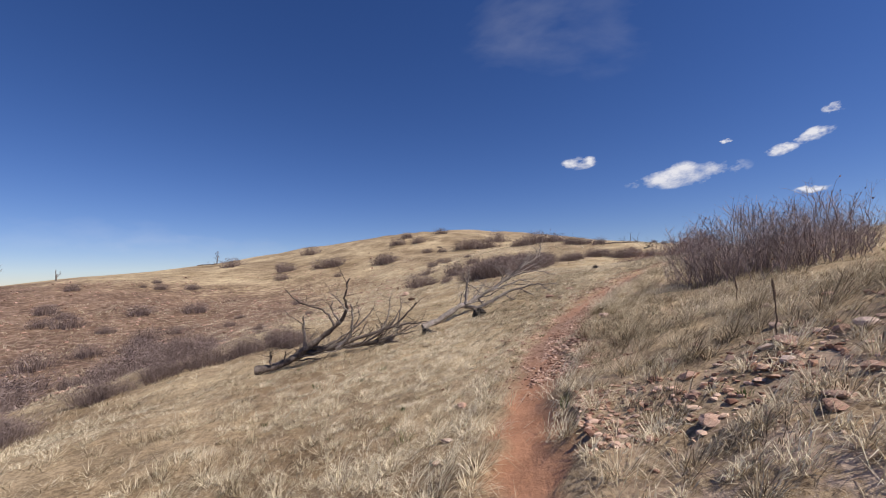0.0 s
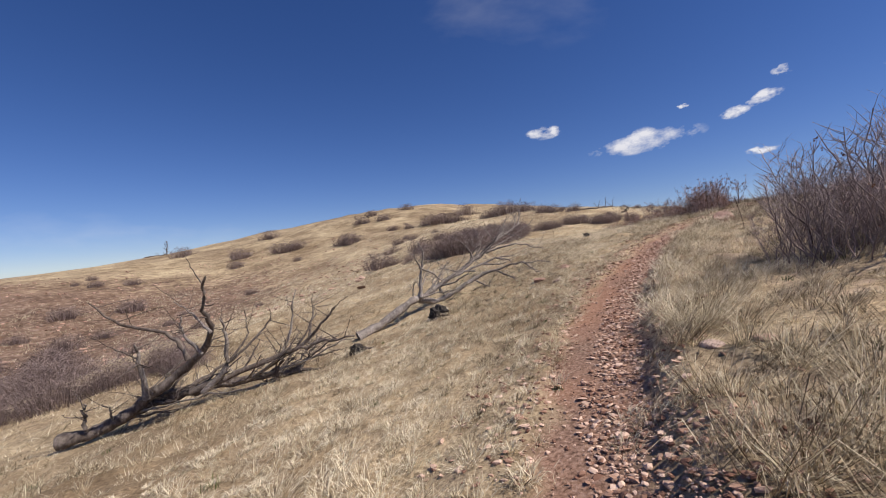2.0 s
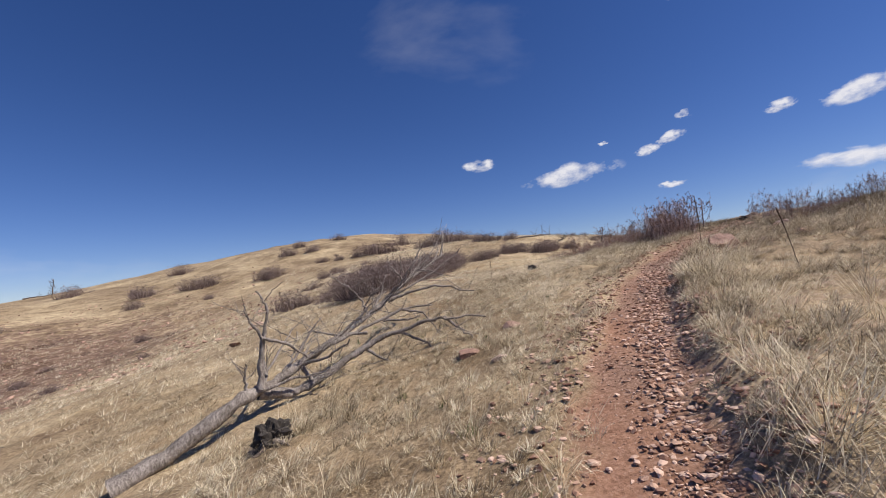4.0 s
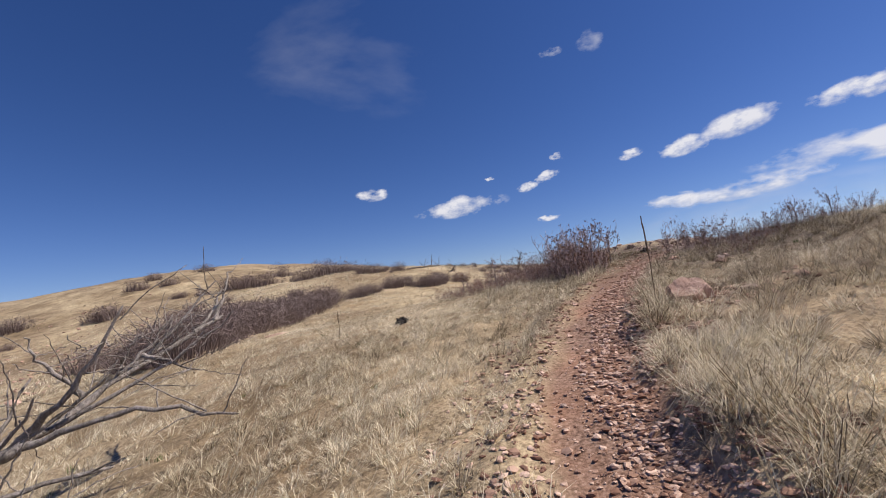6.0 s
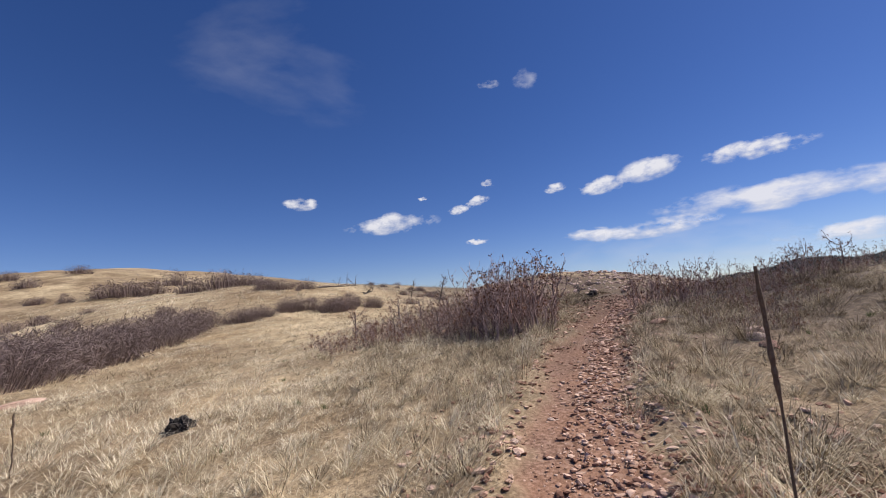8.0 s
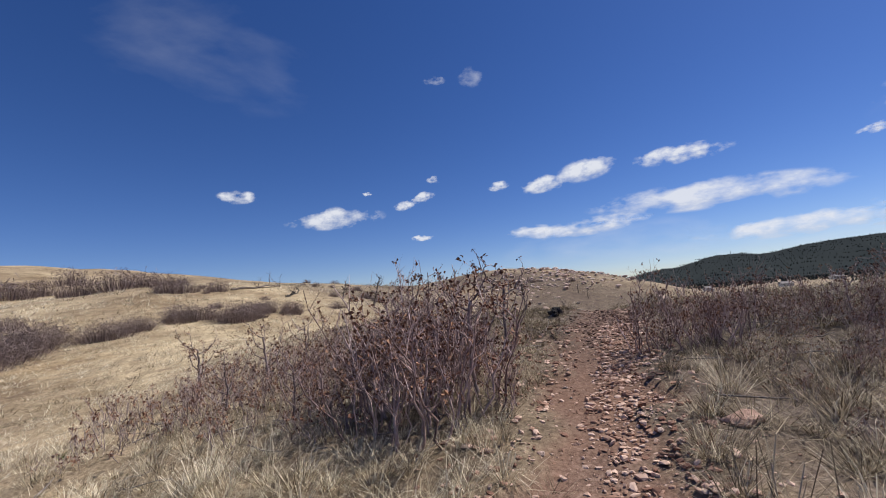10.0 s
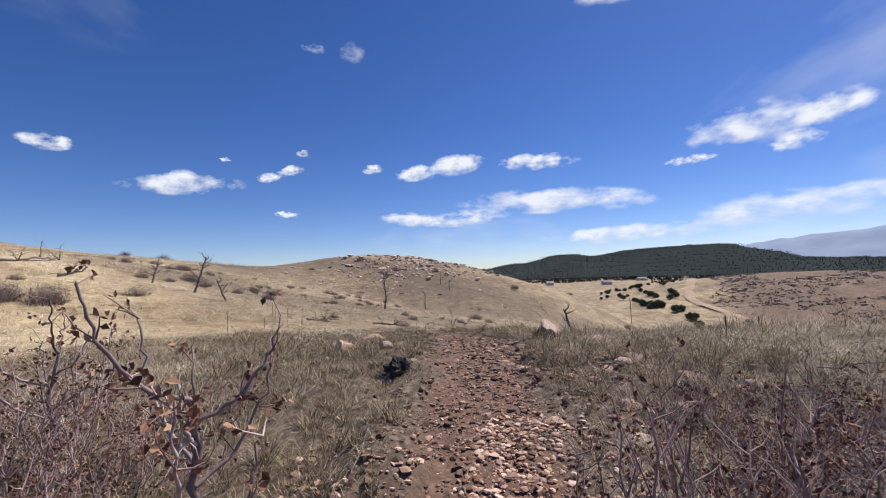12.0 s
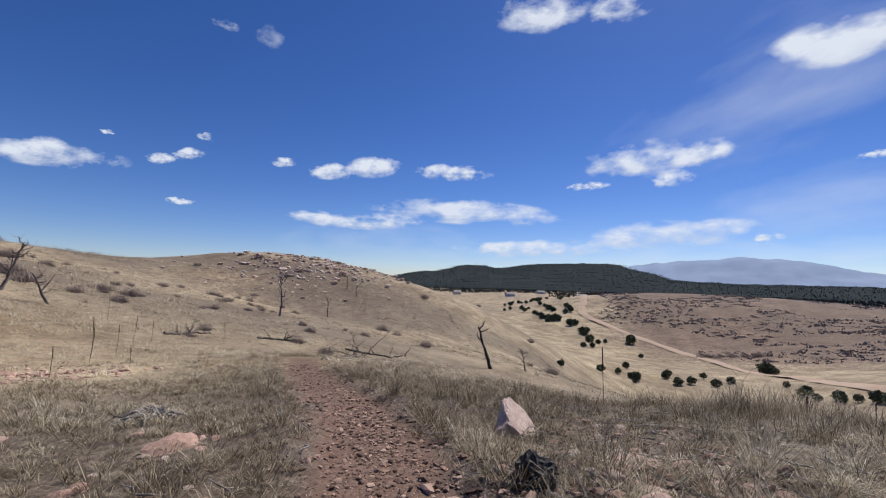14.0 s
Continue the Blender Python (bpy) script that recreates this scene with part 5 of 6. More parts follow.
# ---- conifers, houses and mast in the valley ----
def juniper(seed, label):
    rr = np.random.default_rng(seed)
    ob = thing("juniper", (0, 0, 0), label, "tree", "junipers in the valley")
    t = Tubes()
    t.add([(0, 0, -0.3), (0.05, 0, 0.5), (0, 0.05, 1.4), (0.05, 0, 2.6)], [0.16, 0.13, 0.09, 0.03], 6)
    for k in range(5):
        a = rr.uniform(0, 6.28)
        t.add([(0, 0, 0.4 + 0.3 * k), (0.6 * math.cos(a), 0.6 * math.sin(a), 0.8 + 0.32 * k)], [0.05, 0.015], 4)
    part("trunk", t.mesh("trunk", M_BARK), ob)
    n = 620
    u = rr.normal(0, 1, (n, 3))
    u /= np.linalg.norm(u, axis=1)[:, None]
    a = np.arctan2(u[:, 1], u[:, 0])
    lump = 1 + 0.22 * np.sin(3 * a + seed) + 0.18 * np.sin(5 * a + 4 * u[:, 2] + seed)
    c = u * (rr.random(n) ** 0.35 * lump)[:, None] * (1.25, 1.25, 1.1) + (0, 0, 1.3)
    c[:, :2] *= np.clip(1.2 - 0.12 * c[:, 2:3], 0.5, 1.1)
    e1, e2 = rr.normal(0, 0.2, (n, 3)), rr.normal(0, 0.2, (n, 3))
    v = np.stack([c - e1, c + e2, c + e1 + (0, 0, 0.12), c - e2 + (0, 0, 0.1)], 1).reshape(-1, 3)
    part("crown", mesh_of("crown", v, np.arange(4 * n).reshape(-1, 4), M_PINE), ob, "dark green needle crown")
    return ob


jun = [juniper(k, "dark green juniper tree in the pale valley grass") for k in (1, 2, 3)]
spots = [(102.6, 22.6, 0.75), (133.0, 13.4, 1.0), (139.8, 8.6, 0.8), (154.3, 4.9, 1.1), (137.9, 4.3, 1.25), (138.6, 5.6, 0.9), (152.0, -5.7, 1.2), (149.5, -4.6, 1.0), (143.1, -6.3, 1.15), (145.3, -10.0, 1.15), (156.1, -15.8, 0.9), (145.4, -15.8, 1.2), (149.6, -20.7, 1.1),
         (151.5, -21.5, 0.9), (134.5, 5.2, 0.6), (241.8, -7.5, 2.6), (254.6, 14.1, 2.0), (257.0, 12.0, 1.8), (250.0, 13.0, 1.6), (237.4, 10.9, 1.9), (233.0, 12.0, 1.5), (215.7, 14.9, 1.3), (218.5, 11.0, 1.2), (235.0, 7.4, 1.2), (238.0, 4.0, 1.1), (270.3, 20.0, 2.2), (273.0, 17.5, 1.8),
         (210.4, -7.7, 1.1), (190.9, -43.9, 2.2), (193.5, -46.0, 1.9), (187.0, -45.5, 1.2), (147.2, -32.0, 0.9), (135.3, -30.4, 1.2), (137.0, -32.0, 1.3), (127.8, -33.7, 1.1), (131.8, -31.4, 0.9), (129.5, -34.5, 1.2), (125.1, -38.3, 1.4), (124.0, -39.5, 1.3), (127.0, -36.2, 0.9), (122.5, -41.0, 1.2),
         (284.4, 36.2, 2.0), (280.5, 30.2, 2.2), (286.0, 33.0, 1.8), (282.0, 27.0, 2.0), (290.0, 37.5, 1.8), (277.0, 33.0, 1.6), (288.0, 29.0, 1.7), (324.3, 22.4, 1.9), (320.0, 20.5, 1.6), (370.9, 44.9, 2.0), (310.5, 49.6, 1.6), (318.7, 34.2, 2.0), (309.8, 19.8, 1.9), (304.0, 23.0, 1.7), (363.9, 65.8, 1.6), (382.1, 61.5, 1.6),
         (300.0, 42.0, 1.5), (296.0, 40.0, 1.4), (312.0, 31.0, 1.8)]
rr = np.random.default_rng(19)
for _ in range(26):
    spots.append((rr.uniform(320, 430), rr.uniform(20, 75), rr.uniform(1.0, 1.7)))
plant(jun, [(x, y, 0.64 * q) for x, y, q in spots], 12)


def far_brush():
    """Low oak brush over the ridge across the valley and along the road: ragged mounds of leafless twigs, too many to count."""
    rr = np.random.default_rng(23)
    c = []
    while len(c) < 1700:
        a, d = rr.uniform(94, 128), rr.uniform(150, 420)
        x, y = 16.5 + d * math.sin(radians(a)), 21.5 + d * math.cos(radians(a))
        if vnoise(np.array([x * 0.035]), np.array([y * 0.05]))[0] + 0.5 * vnoise(np.array([x * 0.11]), np.array([y * 0.11]))[0] > -0.1 and (d > 270 or (a > 104 and d > 215)):
            c.append((x, y, rr.uniform(0.6, 1.6)))
    c = np.array(c)
    z = land(c[:, 0], c[:, 1])
    v = []
    for (x, y, s), zz in zip(c, z):
        n = 16
        a, q = rr.uniform(0, 6.28, n), s * 1.5 * np.sqrt(rr.random(n))
        b = np.stack([x + q * np.cos(a), y + q * np.sin(a), np.full(n, zz - 0.1)], -1)
        e = rr.normal(0, 0.36, (n, 3)) * (1, 1, 0)
        h = s * 0.5 * (1 - 0.5 * (q / (1.5 * s)) ** 2)
        v.append(np.stack([b - e, b + e, b + rr.normal(0, 0.3, (n, 3)) + np.stack([h * 0, h * 0, h], -1)], 1).reshape(-1, 3))
    v = np.concatenate(v)
    ob = new("oak_brush", mesh_of("oak_brush", v, np.arange(len(v)).reshape(-1, 3), M_FAR_BRUSH))
    tagged(ob, "low leafless brown oak brush on the far ridge", "brush", kind="stuff")


far_brush()


def house(az, d, w, label):
    x, y = EYE[0] + d * math.sin(radians(az)), EYE[1] + d * math.cos(radians(az))
    z = on_land(x, y)
    ob = thing("house", (x, y, z), label, "house")
    ob.rotation_euler.z = radians(-az + 20)
    h = 4.5
    walls = np.array([(-w, -5, 0), (w, -5, 0), (w, 5, 0), (-w, 5, 0), (-w, -5, h), (w, -5, h), (w, 5, h), (-w, 5, h)], float)
    part("wall", mesh_of("wall", walls, [(0, 1, 5, 4), (1, 2, 6, 5), (2, 3, 7, 6), (3, 0, 4, 7)], M_WALL), ob)
    roof = np.array([(-w - 0.5, -5.6, h), (w + 0.5, -5.6, h), (w + 0.5, 0, h + 2.6), (-w - 0.5, 0, h + 2.6), (-w - 0.5, 5.6, h), (w + 0.5, 5.6, h)], float)
    part("roof", mesh_of("roof", roof, [(0, 1, 2, 3), (3, 2, 5, 4)], M_ROOF), ob)
    for k in (-0.5, 0.5):
        win = np.array([(k * w - 1, -5.06, 1.5), (k * w + 1, -5.06, 1.5), (k * w + 1, -5.06, 3.2), (k * w - 1, -5.06, 3.2)])
        part("window", mesh_of("window", win, [(0, 1, 2, 3)], M_ROOF), ob)


for az, d, w in ((91.5, 760, 9), (93.0, 700, 6), (82.5, 720, 7), (75.5, 740, 6), (86.5, 900, 8)):
    house(az, d, w, "pale far-off house among the pines")


def mast():
    x, y = EYE[0] + 1660 * math.sin(radians(78.1)), EYE[1] + 1660 * math.cos(radians(78.1))
    z = EYE[2] + 1660 * math.tan(radians(1.5))
    ob = thing("radio_mast", (x, y, z), "thin steel radio mast on the far hilltop", "mast")
    t = Tubes()
    t.add([(0, 0, -6), (0, 0, 8), (0, 0, 20)], [1.0, 0.8, 0.4], 6)
    part("pole", t.mesh("pole", M_STEEL), ob)
    for k in (9, 14):
        t = Tubes()
        t.add([(-2.2, 0, k), (2.2, 0, k)], [0.5, 0.5], 6)
        part("antenna", t.mesh("antenna", M_STEEL), ob)


mast()


# ---- gravel ----
def gravel(name, x, y, size, label, seed, mat=None, small=False):
    """Loose chips: each a jittered twenty-sided stone, half bedded."""
    rr = np.random.default_rng(seed)
    n = len(x)
    g = (1 + 5**0.5) / 2
    ico = np.array([(-1, g, 0), (1, g, 0), (-1, -g, 0), (1, -g, 0), (0, -1, g), (0, 1, g), (0, -1, -g), (0, 1, -g), (g, 0, -1), (g, 0, 1), (-g, 0, -1), (-g, 0, 1)]) / 1.9
    tri = np.array([(0, 11, 5), (0, 5, 1), (0, 1, 7), (0, 7, 10), (0, 10, 11), (1, 5, 9), (5, 11, 4), (11, 10, 2), (10, 7, 6), (7, 1, 8), (3, 9, 4), (3, 4, 2), (3, 2, 6), (3, 6, 8), (3, 8, 9), (4, 9, 5), (2, 4, 11), (6, 2, 10), (8, 6, 7), (9, 8, 1)])
    if small:
        ico = np.array([(1, 0, 0), (-1, 0, 0), (0, 1, 0), (0, -1, 0), (0, 0, 1), (0, 0, -1)], float)
        tri = np.array([(0, 2, 4), (2, 1, 4), (1, 3, 4), (3, 0, 4), (2, 0, 5), (1, 2, 5), (3, 1, 5), (0, 3, 5)])
    m = len(ico)
    v = ico[None] * (1 + rr.uniform(-0.4, 0.3, (n, m, 1)))
    v = v * (size[:, None] * rr.uniform(0.6, 1.3, (n, 3)) * (1.15, 1.0, 0.5))[:, None]
    a = rr.uniform(0, 6.28, n)
    t = rr.normal(0, 0.35, n)
    y2, z2 = v[..., 1] * np.cos(t)[:, None] - v[..., 2] * np.sin(t)[:, None], v[..., 1] * np.sin(t)[:, None] + v[..., 2] * np.cos(t)[:, None]
    x3, y3 = v[..., 0] * np.cos(a)[:, None] - y2 * np.sin(a)[:, None], v[..., 0] * np.sin(a)[:, None] + y2 * np.cos(a)[:, None]
    v = np.stack([x3 + x[:, None], y3 + y[:, None], z2 + (land(x, y) + size * 0.22)[:, None]], -1)
    f = (tri[None] + m * np.arange(n)[:, None, None]).reshape(-1, 3)
    tagged(new(name, mesh_of(name, v.reshape(-1, 3), f, mat or M_GRAVEL)), label, "gravel", kind="stuff")


def along_trail(k, off):
    """Points beside the trail: k runs over its corners, off in metres to the right of its centre."""
    i = np.minimum(k.astype(int), len(TRAIL) - 2)
    a, b = TRAIL[i], TRAIL[i + 1]
    p = a + (b - a) * (k - i)[:, None]
    w = np.stack([b[:, 1] - a[:, 1], a[:, 0] - b[:, 0]], -1)
    w /= np.linalg.norm(w, axis=1)[:, None]
    return p[:, 0] + w[:, 0] * off, p[:, 1] + w[:, 1] * off


rr = np.random.default_rng(31)
k = 4.3 + 9.0 * rr.random(19000) ** 1.1
off = np.where(rr.random(len(k)) < 0.75, rr.normal(0.2, 0.24, len(k)), rr.normal(0.0, 0.5, len(k)))
keep = (np.abs(off + 0.2 + 0.08 * np.sin(k * 5)) > 0.12) | (rr.random(len(k)) < 0.18)      # a beaten line is kept clear of stones
k, off = k[keep], off[keep]
x, y = along_trail(k, off)
size = 0.008 + 0.024 * rr.random(len(k)) ** 2.5
big = size > 0.011
gravel("trail_gravel", x[big], y[big], size[big], "loose angular reddish gravel covering the trail", 1)
gravel("trail_pebbles", x[~big], y[~big], size[~big] * 1.1, "small reddish pebbles covering the trail", 16, None, True)
k = rr.uniform(4.1, 13.4, 9000)
x, y = along_trail(k, rr.normal(0.16, 0.38, len(k)))
gravel("trail_grit", x, y, 0.005 + 0.009 * rr.random(len(k)), "fine reddish stone chips on the trail", 11, None, True)
k = rr.uniform(12.6, 17.6, 5600)
x, y = along_trail(k, rr.normal(0.12, 0.5, len(k)))
gravel("crest_gravel", x, y, 0.008 + 0.024 * rr.random(len(k)) ** 2.5, "loose brown gravel covering the crest of the trail", 9, M_CHIPS)
k = rr.uniform(13.0, 17.6, 9000)
x, y = along_trail(k, rr.normal(0.12, 0.5, len(k)))
gravel("crest_grit", x, y, 0.005 + 0.009 * rr.random(len(k)), "fine brown stone chips on the crest of the trail", 12, M_CHIPS, True)
a, q = np.radians(rr.uniform(-47, -4, 2600)), 24 + 88 * rr.random(2600) ** 0.7
gravel("slope_stones", q * np.sin(a), q * np.cos(a), 0.04 + 0.2 * rr.random(2600) ** 3, "reddish stones strewn over the slope across the gully", 13, M_ROCK)
x, y = rr.normal(97, 11, 700), rr.normal(72, 7, 700)
gravel("knoll_stones", x, y, 0.12 + 0.4 * rr.random(700) ** 2, "pale stones strewn over the knoll", 14, M_PALE)
k, e = rr.uniform(3.0, 10.5, 3600), rr.random(3600)
x, y = along_trail(k, 0.42 + 0.75 * e**1.4)
keep = vnoise(x * 1.1, y * 1.1) > 0.0
gravel("bank_gravel", x[keep], y[keep], (0.01 + 0.028 * rr.random(3600) ** 2)[keep], "broken red stone spilling from the bank", 2)
x, y = rr.normal(2.2, 0.4, 420), rr.normal(2.9, 0.35, 420)
gravel("bank_rubble", x, y, 0.01 + 0.028 * rr.random(420) ** 2, "pinkish broken rubble on the bare bank", 3)
x, y = rr.normal(9.5, 0.7, 1300), rr.normal(16.4, 0.5, 1300)
gravel("slope_rubble", x, y, 0.01 + 0.03 * rr.random(1300) ** 2, "reddish broken stone round the boulder", 4)
x, y = rr.normal(23.3, 0.9, 260), rr.normal(32.6, 0.6, 260)
gravel("verge_rubble", x, y, 0.025 + 0.07 * rr.random(260) ** 2, "pinkish broken stone in the grass beyond the trail", 15, M_ROCK)
x, y = rr.normal(19.7, 1.3, 1900), rr.normal(21.2, 0.7, 1900)
gravel("crest_rubble", x, y, 0.01 + 0.045 * rr.random(1900) ** 2.4, "broken stone scattered beside the stump", 5, M_CHIPS)
k, e = rr.uniform(5, 13, 2800), rr.random(2800)
x, y = along_trail(k, -0.42 - 0.9 * e**1.7)
gravel("verge_gravel", x, y, 0.008 + 0.03 * rr.random(2800) ** 2.2, "pale broken stone in the grass verge", 6)


# ---- grass ----
def grass(name, x, y, blades, height, spread, width, lean, mat, label, seed, tone=0.5, simple=False):
    """Tufts of bent dry blades at x, y; lean is the least and most bend in radians."""
    rr = np.random.default_rng(seed)
    n, b = len(x), blades
    grow = np.clip(rr.lognormal(-0.1, 0.38, n), 0.4, 2.0)
    hs = height * grow ** 0.7 * (1 + 0.35 * vnoise(x * 0.7, y * 0.7)) * np.where(np.hypot(x - 19, y - 22) < 6, 0.88, 1.0)
    a = rr.uniform(0, 2 * np.pi, (n, b))
    out = np.sqrt(rr.random((n, b)))
    rad = spread * out * grow[:, None]
    bx, by = x[:, None] + rad * np.cos(a), y[:, None] + rad * np.sin(a)
    bz = np.repeat(land(x, y)[:, None], b, 1) - 0.02
    a = a + rr.normal(0, 0.7, (n, b)) * np.where(rr.random((n, b)) < 0.3, 3, 1)
    h = hs[:, None] * rr.uniform(0.45, 1.1, (n, b))
    l = (lean[0] + (lean[1] - lean[0]) * (0.6 * out + 0.4 * rr.random((n, b)))) * rr.uniform(0.75, 1.15, (n, 1))
    dx, dy = np.cos(a) + 0.1, np.sin(a) - 0.06
    p0 = np.stack([bx, by, bz], -1)
    p1 = p0 + (h * 0.55)[..., None] * np.stack([dx * np.sin(l * 0.5), dy * np.sin(l * 0.5), np.cos(l * 0.5)], -1)
    p1[..., 2] = np.maximum(p1[..., 2], bz + 0.045 + 0.16 * h * rr.random((n, b)))
    p2 = p1 + (h * 0.45)[..., None] * np.stack([dx * np.sin(l * 1.35), dy * np.sin(l * 1.35), np.cos(l * 1.35)], -1)
    p2[..., 2] = np.maximum(p2[..., 2], bz + 0.04 + 0.2 * h * rr.random((n, b)))     # drooping tips lie on the ground
    sx, sy = (land(x + 0.12, y) - land(x - 0.12, y)) / 0.24, (land(x, y + 0.12) - land(x, y - 0.12)) / 0.24
    for p in (p0, p1, p2):                                                         # and follow its slope
        p[..., 2] += sx[:, None] * (p[..., 0] - x[:, None]) + sy[:, None] * (p[..., 1] - y[:, None])
    turn = np.arctan2(dy, dx) + np.pi / 2 + rr.normal(0, 0.5, (n, b))
    w = (width * rr.uniform(0.6, 1.3, (n, b)))[..., None] * np.stack([np.cos(turn), np.sin(turn), 0 * turn], -1)
    off, _, along = trail_at(x, y)
    upper = np.clip((off - 0.3) / 0.6, 0, 1) * np.clip((24 - along) / 4, 0, 1)       # greyer growth on the uphill side, the shade under its tussocks darkened into the tone
    # blade tone drops with the burn and with the dimness painted round the crest
    t = np.clip(tone - 0.62 * burn_dim_at(x, y)[:, None] - 0.17 * upper[:, None] + 0.26 * vnoise(x * 0.5 + 7, y * 0.5)[:, None] + 0.2 * vnoise(x * 0.13, y * 0.13 + 5)[:, None] + rr.normal(0, 0.2, (n, 1)) + rr.normal(0, 0.16, (n, b)), 0, 1)
    if simple:
        v = np.stack([p0 - w, p0 + w, p2], 2)
        f = np.arange(n * b * 3).reshape(-1, 3)
        t = np.repeat(t.reshape(-1), 3)
    else:
        v = np.stack([p0 - w, p0 + w, p1 - 0.75 * w, p1 + 0.75 * w, p2], 2)
        i = 5 * np.arange(n * b)[:, None, None]
        f = (i + np.array([[(0, 1, 3), (0, 3, 2), (2, 3, 4)]]).reshape(1, 3, 3)).reshape(-1, 3)
        t = np.repeat(t.reshape(-1), 5)
    tagged(new(name, mesh_of(name, v.reshape(-1, 3), f, mat, False, {"tone": t})), label, "grass", kind="stuff")


def sown(per_m2, near, far, seed, box=(-16, -4, 32, 38), clear=0.06, patchy=0.0, side=0):
    """Random spots between two distances from the trail, off its bare track."""
    rr = np.random.default_rng(seed)
    n = int(per_m2 * (box[2] - box[0]) * (box[3] - box[1]))
    x, y = rr.uniform(box[0], box[2], n), rr.uniform(box[1], box[3], n)
    d, w, along = trail_at(x, y)
    ok = (np.abs(d) >= near) & (np.abs(d) < far) & (np.abs(d) - w > clear + 0.2 * vnoise(x * 2.7, y * 2.7))
    if patchy:
        ok &= vnoise(x * 1.3 + 40, y * 1.3) + 0.4 * vnoise(x * 4, y * 4) > -1 + patchy
    if side:
        ok &= d * side > 0
    scree = (np.hypot(x - 2.2, y - 2.9) < 0.4) | ((d > 0.35) & (d < 0.75) & (along < 13) & (along > 8.5))
    ok &= ~scree | (rr.random(n) < 0.55)
    ok &= (np.hypot(x - 9.1, y - 16.1) > 0.7) | (rr.random(n) < 0.2)
    return x[ok], y[ok]


def spaced(step, near, far, seed, box=(-6, -3, 27, 30), side=0):
    """Spots a step apart, jittered, between two distances from the trail and off its track."""
    rr = np.random.default_rng(seed)
    x, y = np.meshgrid(np.arange(box[0], box[2], step), np.arange(box[1], box[3], step))
    x, y = x.ravel() + rr.uniform(-0.45, 0.45, x.size) * step, y.ravel() + rr.uniform(-0.45, 0.45, x.size) * step
    d, w, along = trail_at(x, y)
    ok = (np.abs(d) >= near) & (np.abs(d) < far) & (np.abs(d) - w > 0.1 + 0.18 * vnoise(x * 2.7, y * 2.7)) & (vnoise(x * 1.1 + 20, y * 1.1) > -0.75)
    ok &= (d * side >= 0) & (np.hypot(x - 9.1, y - 16.1) > 0.75)
    return x[ok], y[ok]


x, y = np.concatenate([spaced(0.29, 0, 4.4, 1, side=-1), spaced(0.44, 0, 4.4, 2, side=1)], 1)
grass("dry_grass", x, y, 58, 0.25, 0.055, 0.0022, (0.55, 2.5), M_GRASS, "dry straw-coloured tussocks with arching matted blades", 1, 0.58)
x, y = spaced(0.55, 0.5, 4.2, 3, side=1)
grass("long_tussocks", x, y, 110, 0.42, 0.07, 0.0021, (0.6, 2.5), M_GRASS_GREY, "big dry tussocks with long drooping blades", 24, 0.56)
x, y = spaced(0.4, 4.3, 9.5, 4, (-12, -3, 30, 34))
grass("slope_tussocks", x, y, 30, 0.24, 0.07, 0.0034, (0.5, 2.4), M_GRASS, "dry straw-coloured tussocks on the slope", 25, 0.56, True)
x, y = np.concatenate([sown(34, 0, 3.9, 2, patchy=0.12, side=-1), sown(19, 0, 3.9, 12, patchy=0.3, side=1)], 1)
grass("matted_grass", x, y, 32, 0.22, 0.14, 0.0028, (0.9, 1.7), M_GRASS_GREY, "matted grey-brown dead grass on the ground", 2, 0.56, True)
x, y = sown(3.0, 0, 6.0, 3, patchy=0.9, side=-1)
grass("tall_grass", x, y, 26, 0.27, 0.06, 0.0018, (0.2, 1.4), M_GRASS, "tall pale dry grass tufts", 3, 0.58)
x, y = sown(1.6, 0, 6.0, 13, patchy=0.8)
grass("arching_grass", x, y, 56, 0.3, 0.1, 0.0021, (0.5, 1.9), M_GRASS, "arching pale dry bunch grass", 13, 0.58)
x, y = sown(5, 0.4, 3.8, 14, patchy=0.3, side=1)
rr = np.random.default_rng(44)
x = np.concatenate([x, rr.uniform(1.9, 3.6, 34), rr.uniform(1.15, 2.6, 30)])
y = np.concatenate([y, rr.uniform(5.5, 7.6, 34), rr.uniform(1.2, 2.6, 30)])
grass("bank_grass", x, y, 48, 0.29, 0.11, 0.0026, (0.7, 1.95), M_GRASS_GREY, "matted dry bunch grass on the stony bank", 14, 0.58)
x, y = sown(13, 3.9, 9.5, 4, patchy=0.25)
grass("slope_grass", x, y, 30, 0.21, 0.12, 0.0034, (0.5, 1.6), M_GRASS, "dry straw-coloured grass on the slope", 4, 0.55, True)
x, y = sown(8.5, 9.3, 24, 5, (-24, -6, 46, 52))
grass("hill_grass", x, y, 12, 0.24, 0.16, 0.0064, (0.5, 1.5), M_GRASS, "dry straw-coloured grass on the hillside", 5, 0.55, True)
x, y = sown(1.1, 23.5, 75, 6, (-85, -10, 95, 120))
grass("far_grass", x, y, 11, 0.33, 0.38, 0.018, (0.4, 1.3), M_GRASS, "dry straw-coloured grass on the far slopes", 6, 0.55, True)
rr = np.random.default_rng(61)
x, y = rr.normal(20.2, 2.6, 760), rr.normal(22.4, 2.4, 760)
d, w, along = trail_at(x, y)
x, y = x[np.abs(d) > w + 0.15], y[np.abs(d) > w + 0.15]
grass("crest_tussocks", x, y, 56, 0.38, 0.09, 0.0024, (0.6, 2.5), M_GRASS, "tan arching dry tussocks on the crest", 15, 0.62)
x, y = rr.normal(24.0, 1.3, 300), rr.normal(18.6, 1.6, 300)
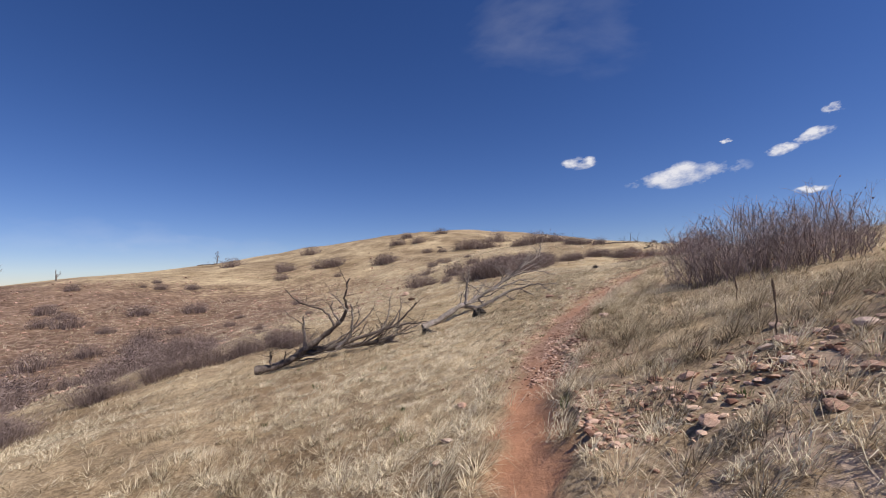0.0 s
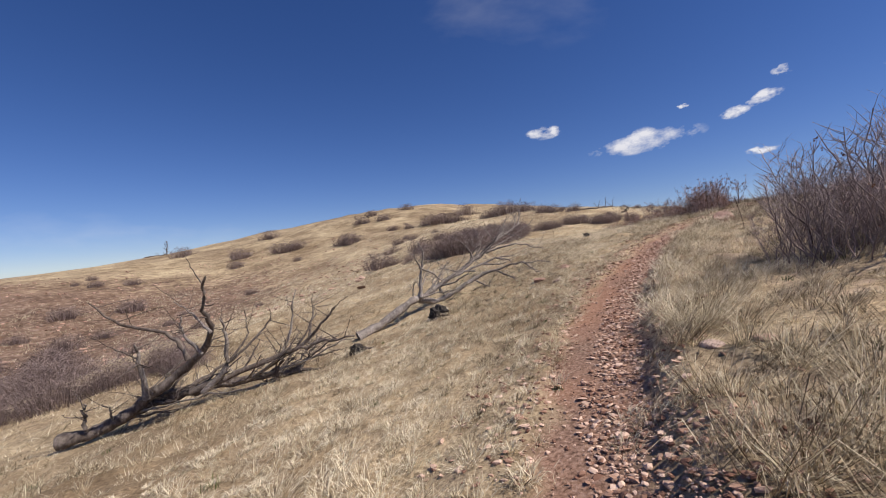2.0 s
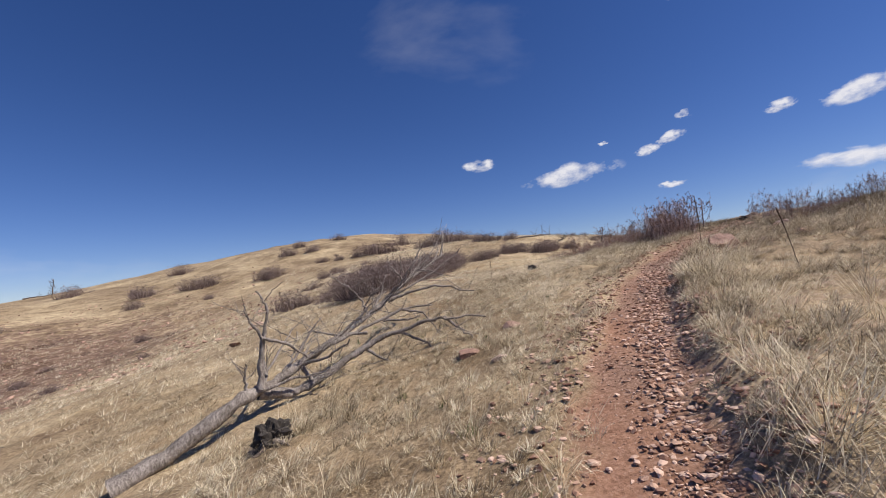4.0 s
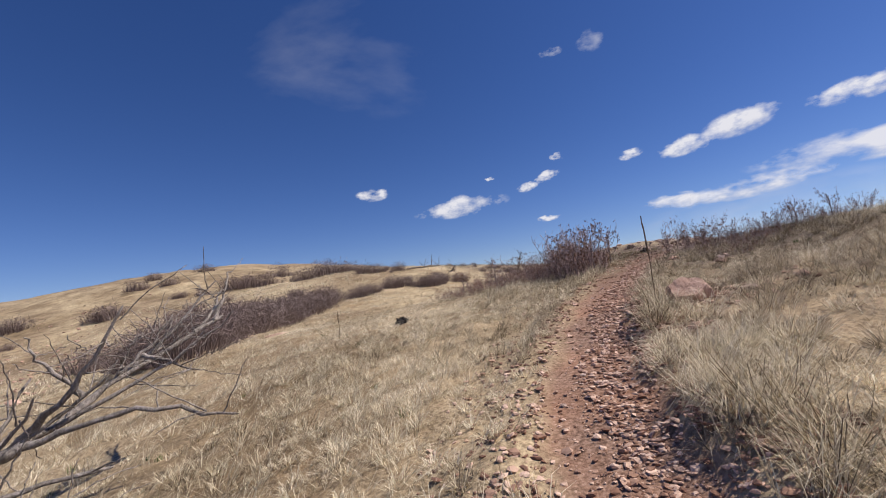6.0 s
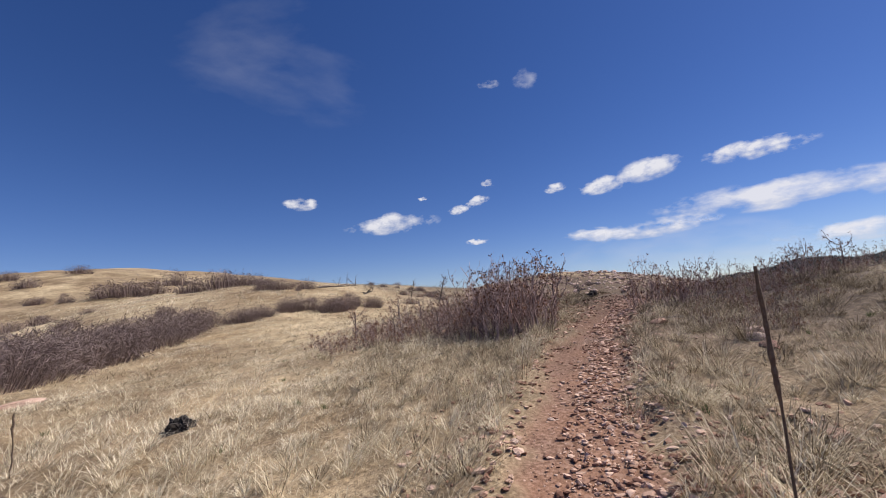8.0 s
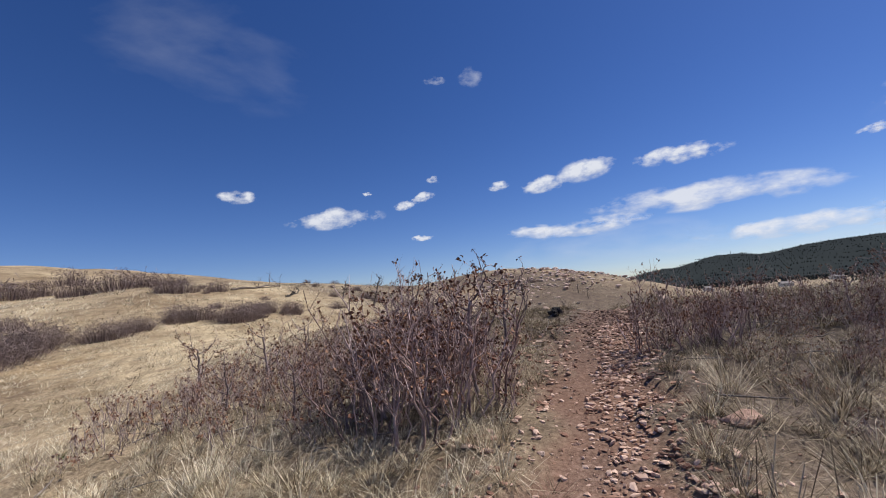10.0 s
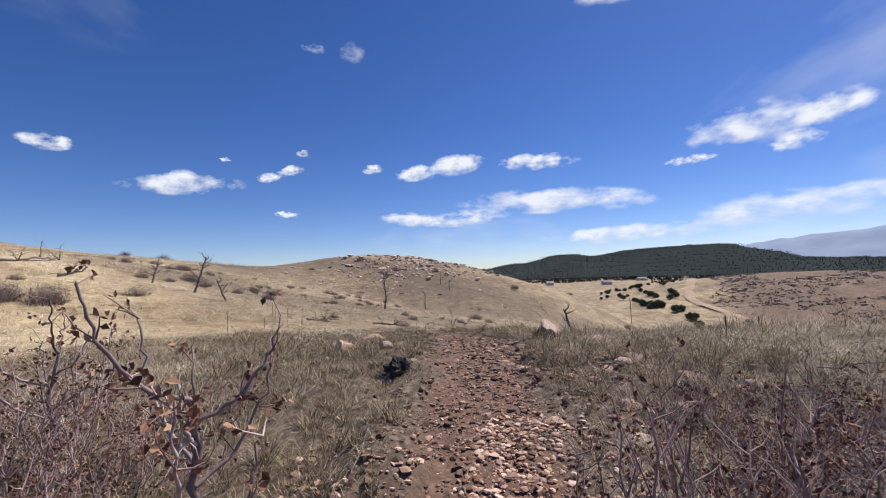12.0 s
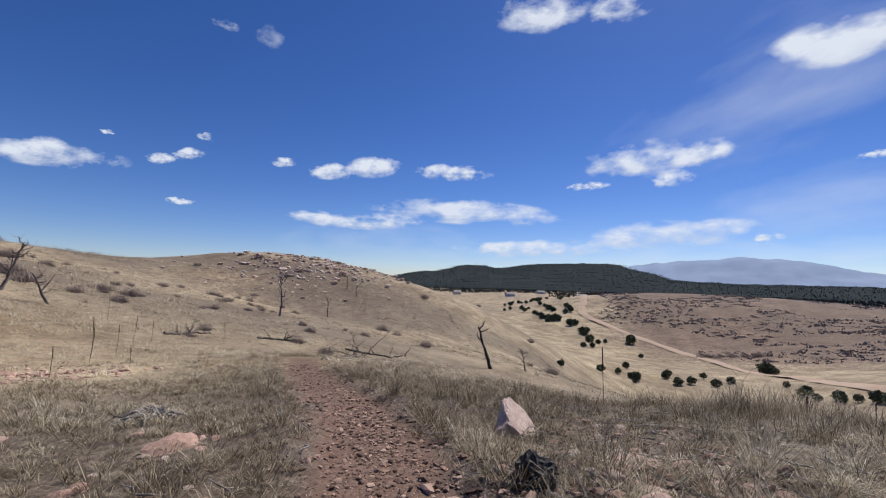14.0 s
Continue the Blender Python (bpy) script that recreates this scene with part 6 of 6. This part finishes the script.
grass("lip_grass", x, y, 46, 0.46, 0.1, 0.0026, (0.2, 1.5), M_GRASS_GREY, "tall tan dry grass on the lip of the crest", 26, 0.62)
x, y = sown(0.45, 0, 7, 7, patchy=0.9)
grass("green_shoots", x, y, 22, 0.12, 0.05, 0.003, (0.1, 0.9), M_GREEN, "fresh green grass shoots among the dry grass", 7, 0.5)
x, y = along_trail(np.random.default_rng(8).uniform(10.6, 12.2, 34), np.random.default_rng(9).uniform(-1.1, -0.6, 34))
grass("straw_clump", x, y, 30, 0.25, 0.07, 0.0024, (0.4, 1.5), M_GRASS, "tall pale straw clump under the scrub oak", 8, 0.75)
x, y = sown(5.5, 0, 4.2, 23, patchy=0.95)
grass("grey_green_grass", x, y, 40, 0.17, 0.11, 0.0022, (0.6, 2.1), M_SAGE, "grey-green tufts among the dry grass", 23, 0.55, True)
rr = np.random.default_rng(71)
k = rr.uniform(4.6, 11.0, 150)
x, y = along_trail(k, 0.66 + 0.08 * rr.normal(0, 1, 150) + 0.8 * rr.random(150) ** 1.6)
grass("overhanging_grass", x, y, 90, 0.46, 0.1, 0.0022, (0.95, 2.2), M_GRASS, "long dry tussocks hanging over the cut edge", 22, 0.6)


# ---- fallen sticks ----
def sticks(name, x, y, label, seed, mat):
    """Thin crooked sticks lying in the grass, strewn too thickly to count."""
    rr = np.random.default_rng(seed)
    tube = Tubes()
    for px, py in zip(x, y):
        a, n = rr.uniform(0, 6.28), rr.uniform(0.06, 0.26)
        q = np.array([(px + math.cos(a) * n * f + rr.normal(0, 0.02), py + math.sin(a) * n * f + rr.normal(0, 0.02)) for f in (-1, -0.3, 0.3, 1)])
        z = land(q[:, 0], q[:, 1]) + 0.035 + rr.uniform(0, 0.12) * np.array([0, 0.3, 0.7, 1])
        r = rr.uniform(0.003, 0.008)
        tube.add(np.column_stack([q, z]), [r, r, r * 0.8, r * 0.4], 4)
    tagged(new(name, tube.mesh(name, mat)), label, "sticks", kind="stuff")


rr = np.random.default_rng(81)
x, y = rr.normal(20.3, 1.8, 260), rr.normal(21.0, 1.5, 260)
d, w, along = trail_at(x, y)
off = np.abs(d) > w
sticks("fallen_sticks", x[off], y[off], "bleached dead sticks strewn in the dry grass", 1, M_DEAD)
x, y = np.concatenate([rr.normal(13.2, 1.2, 170), rr.normal(16.6, 0.9, 130)]), np.concatenate([rr.normal(22.9, 1.2, 170), rr.normal(18.7, 0.7, 130)])
d, w, along = trail_at(x, y)
off = np.abs(d) > w
sticks("brush_sticks", x[off], y[off], "pale broken sticks under the scrub oak", 2, M_DEAD)
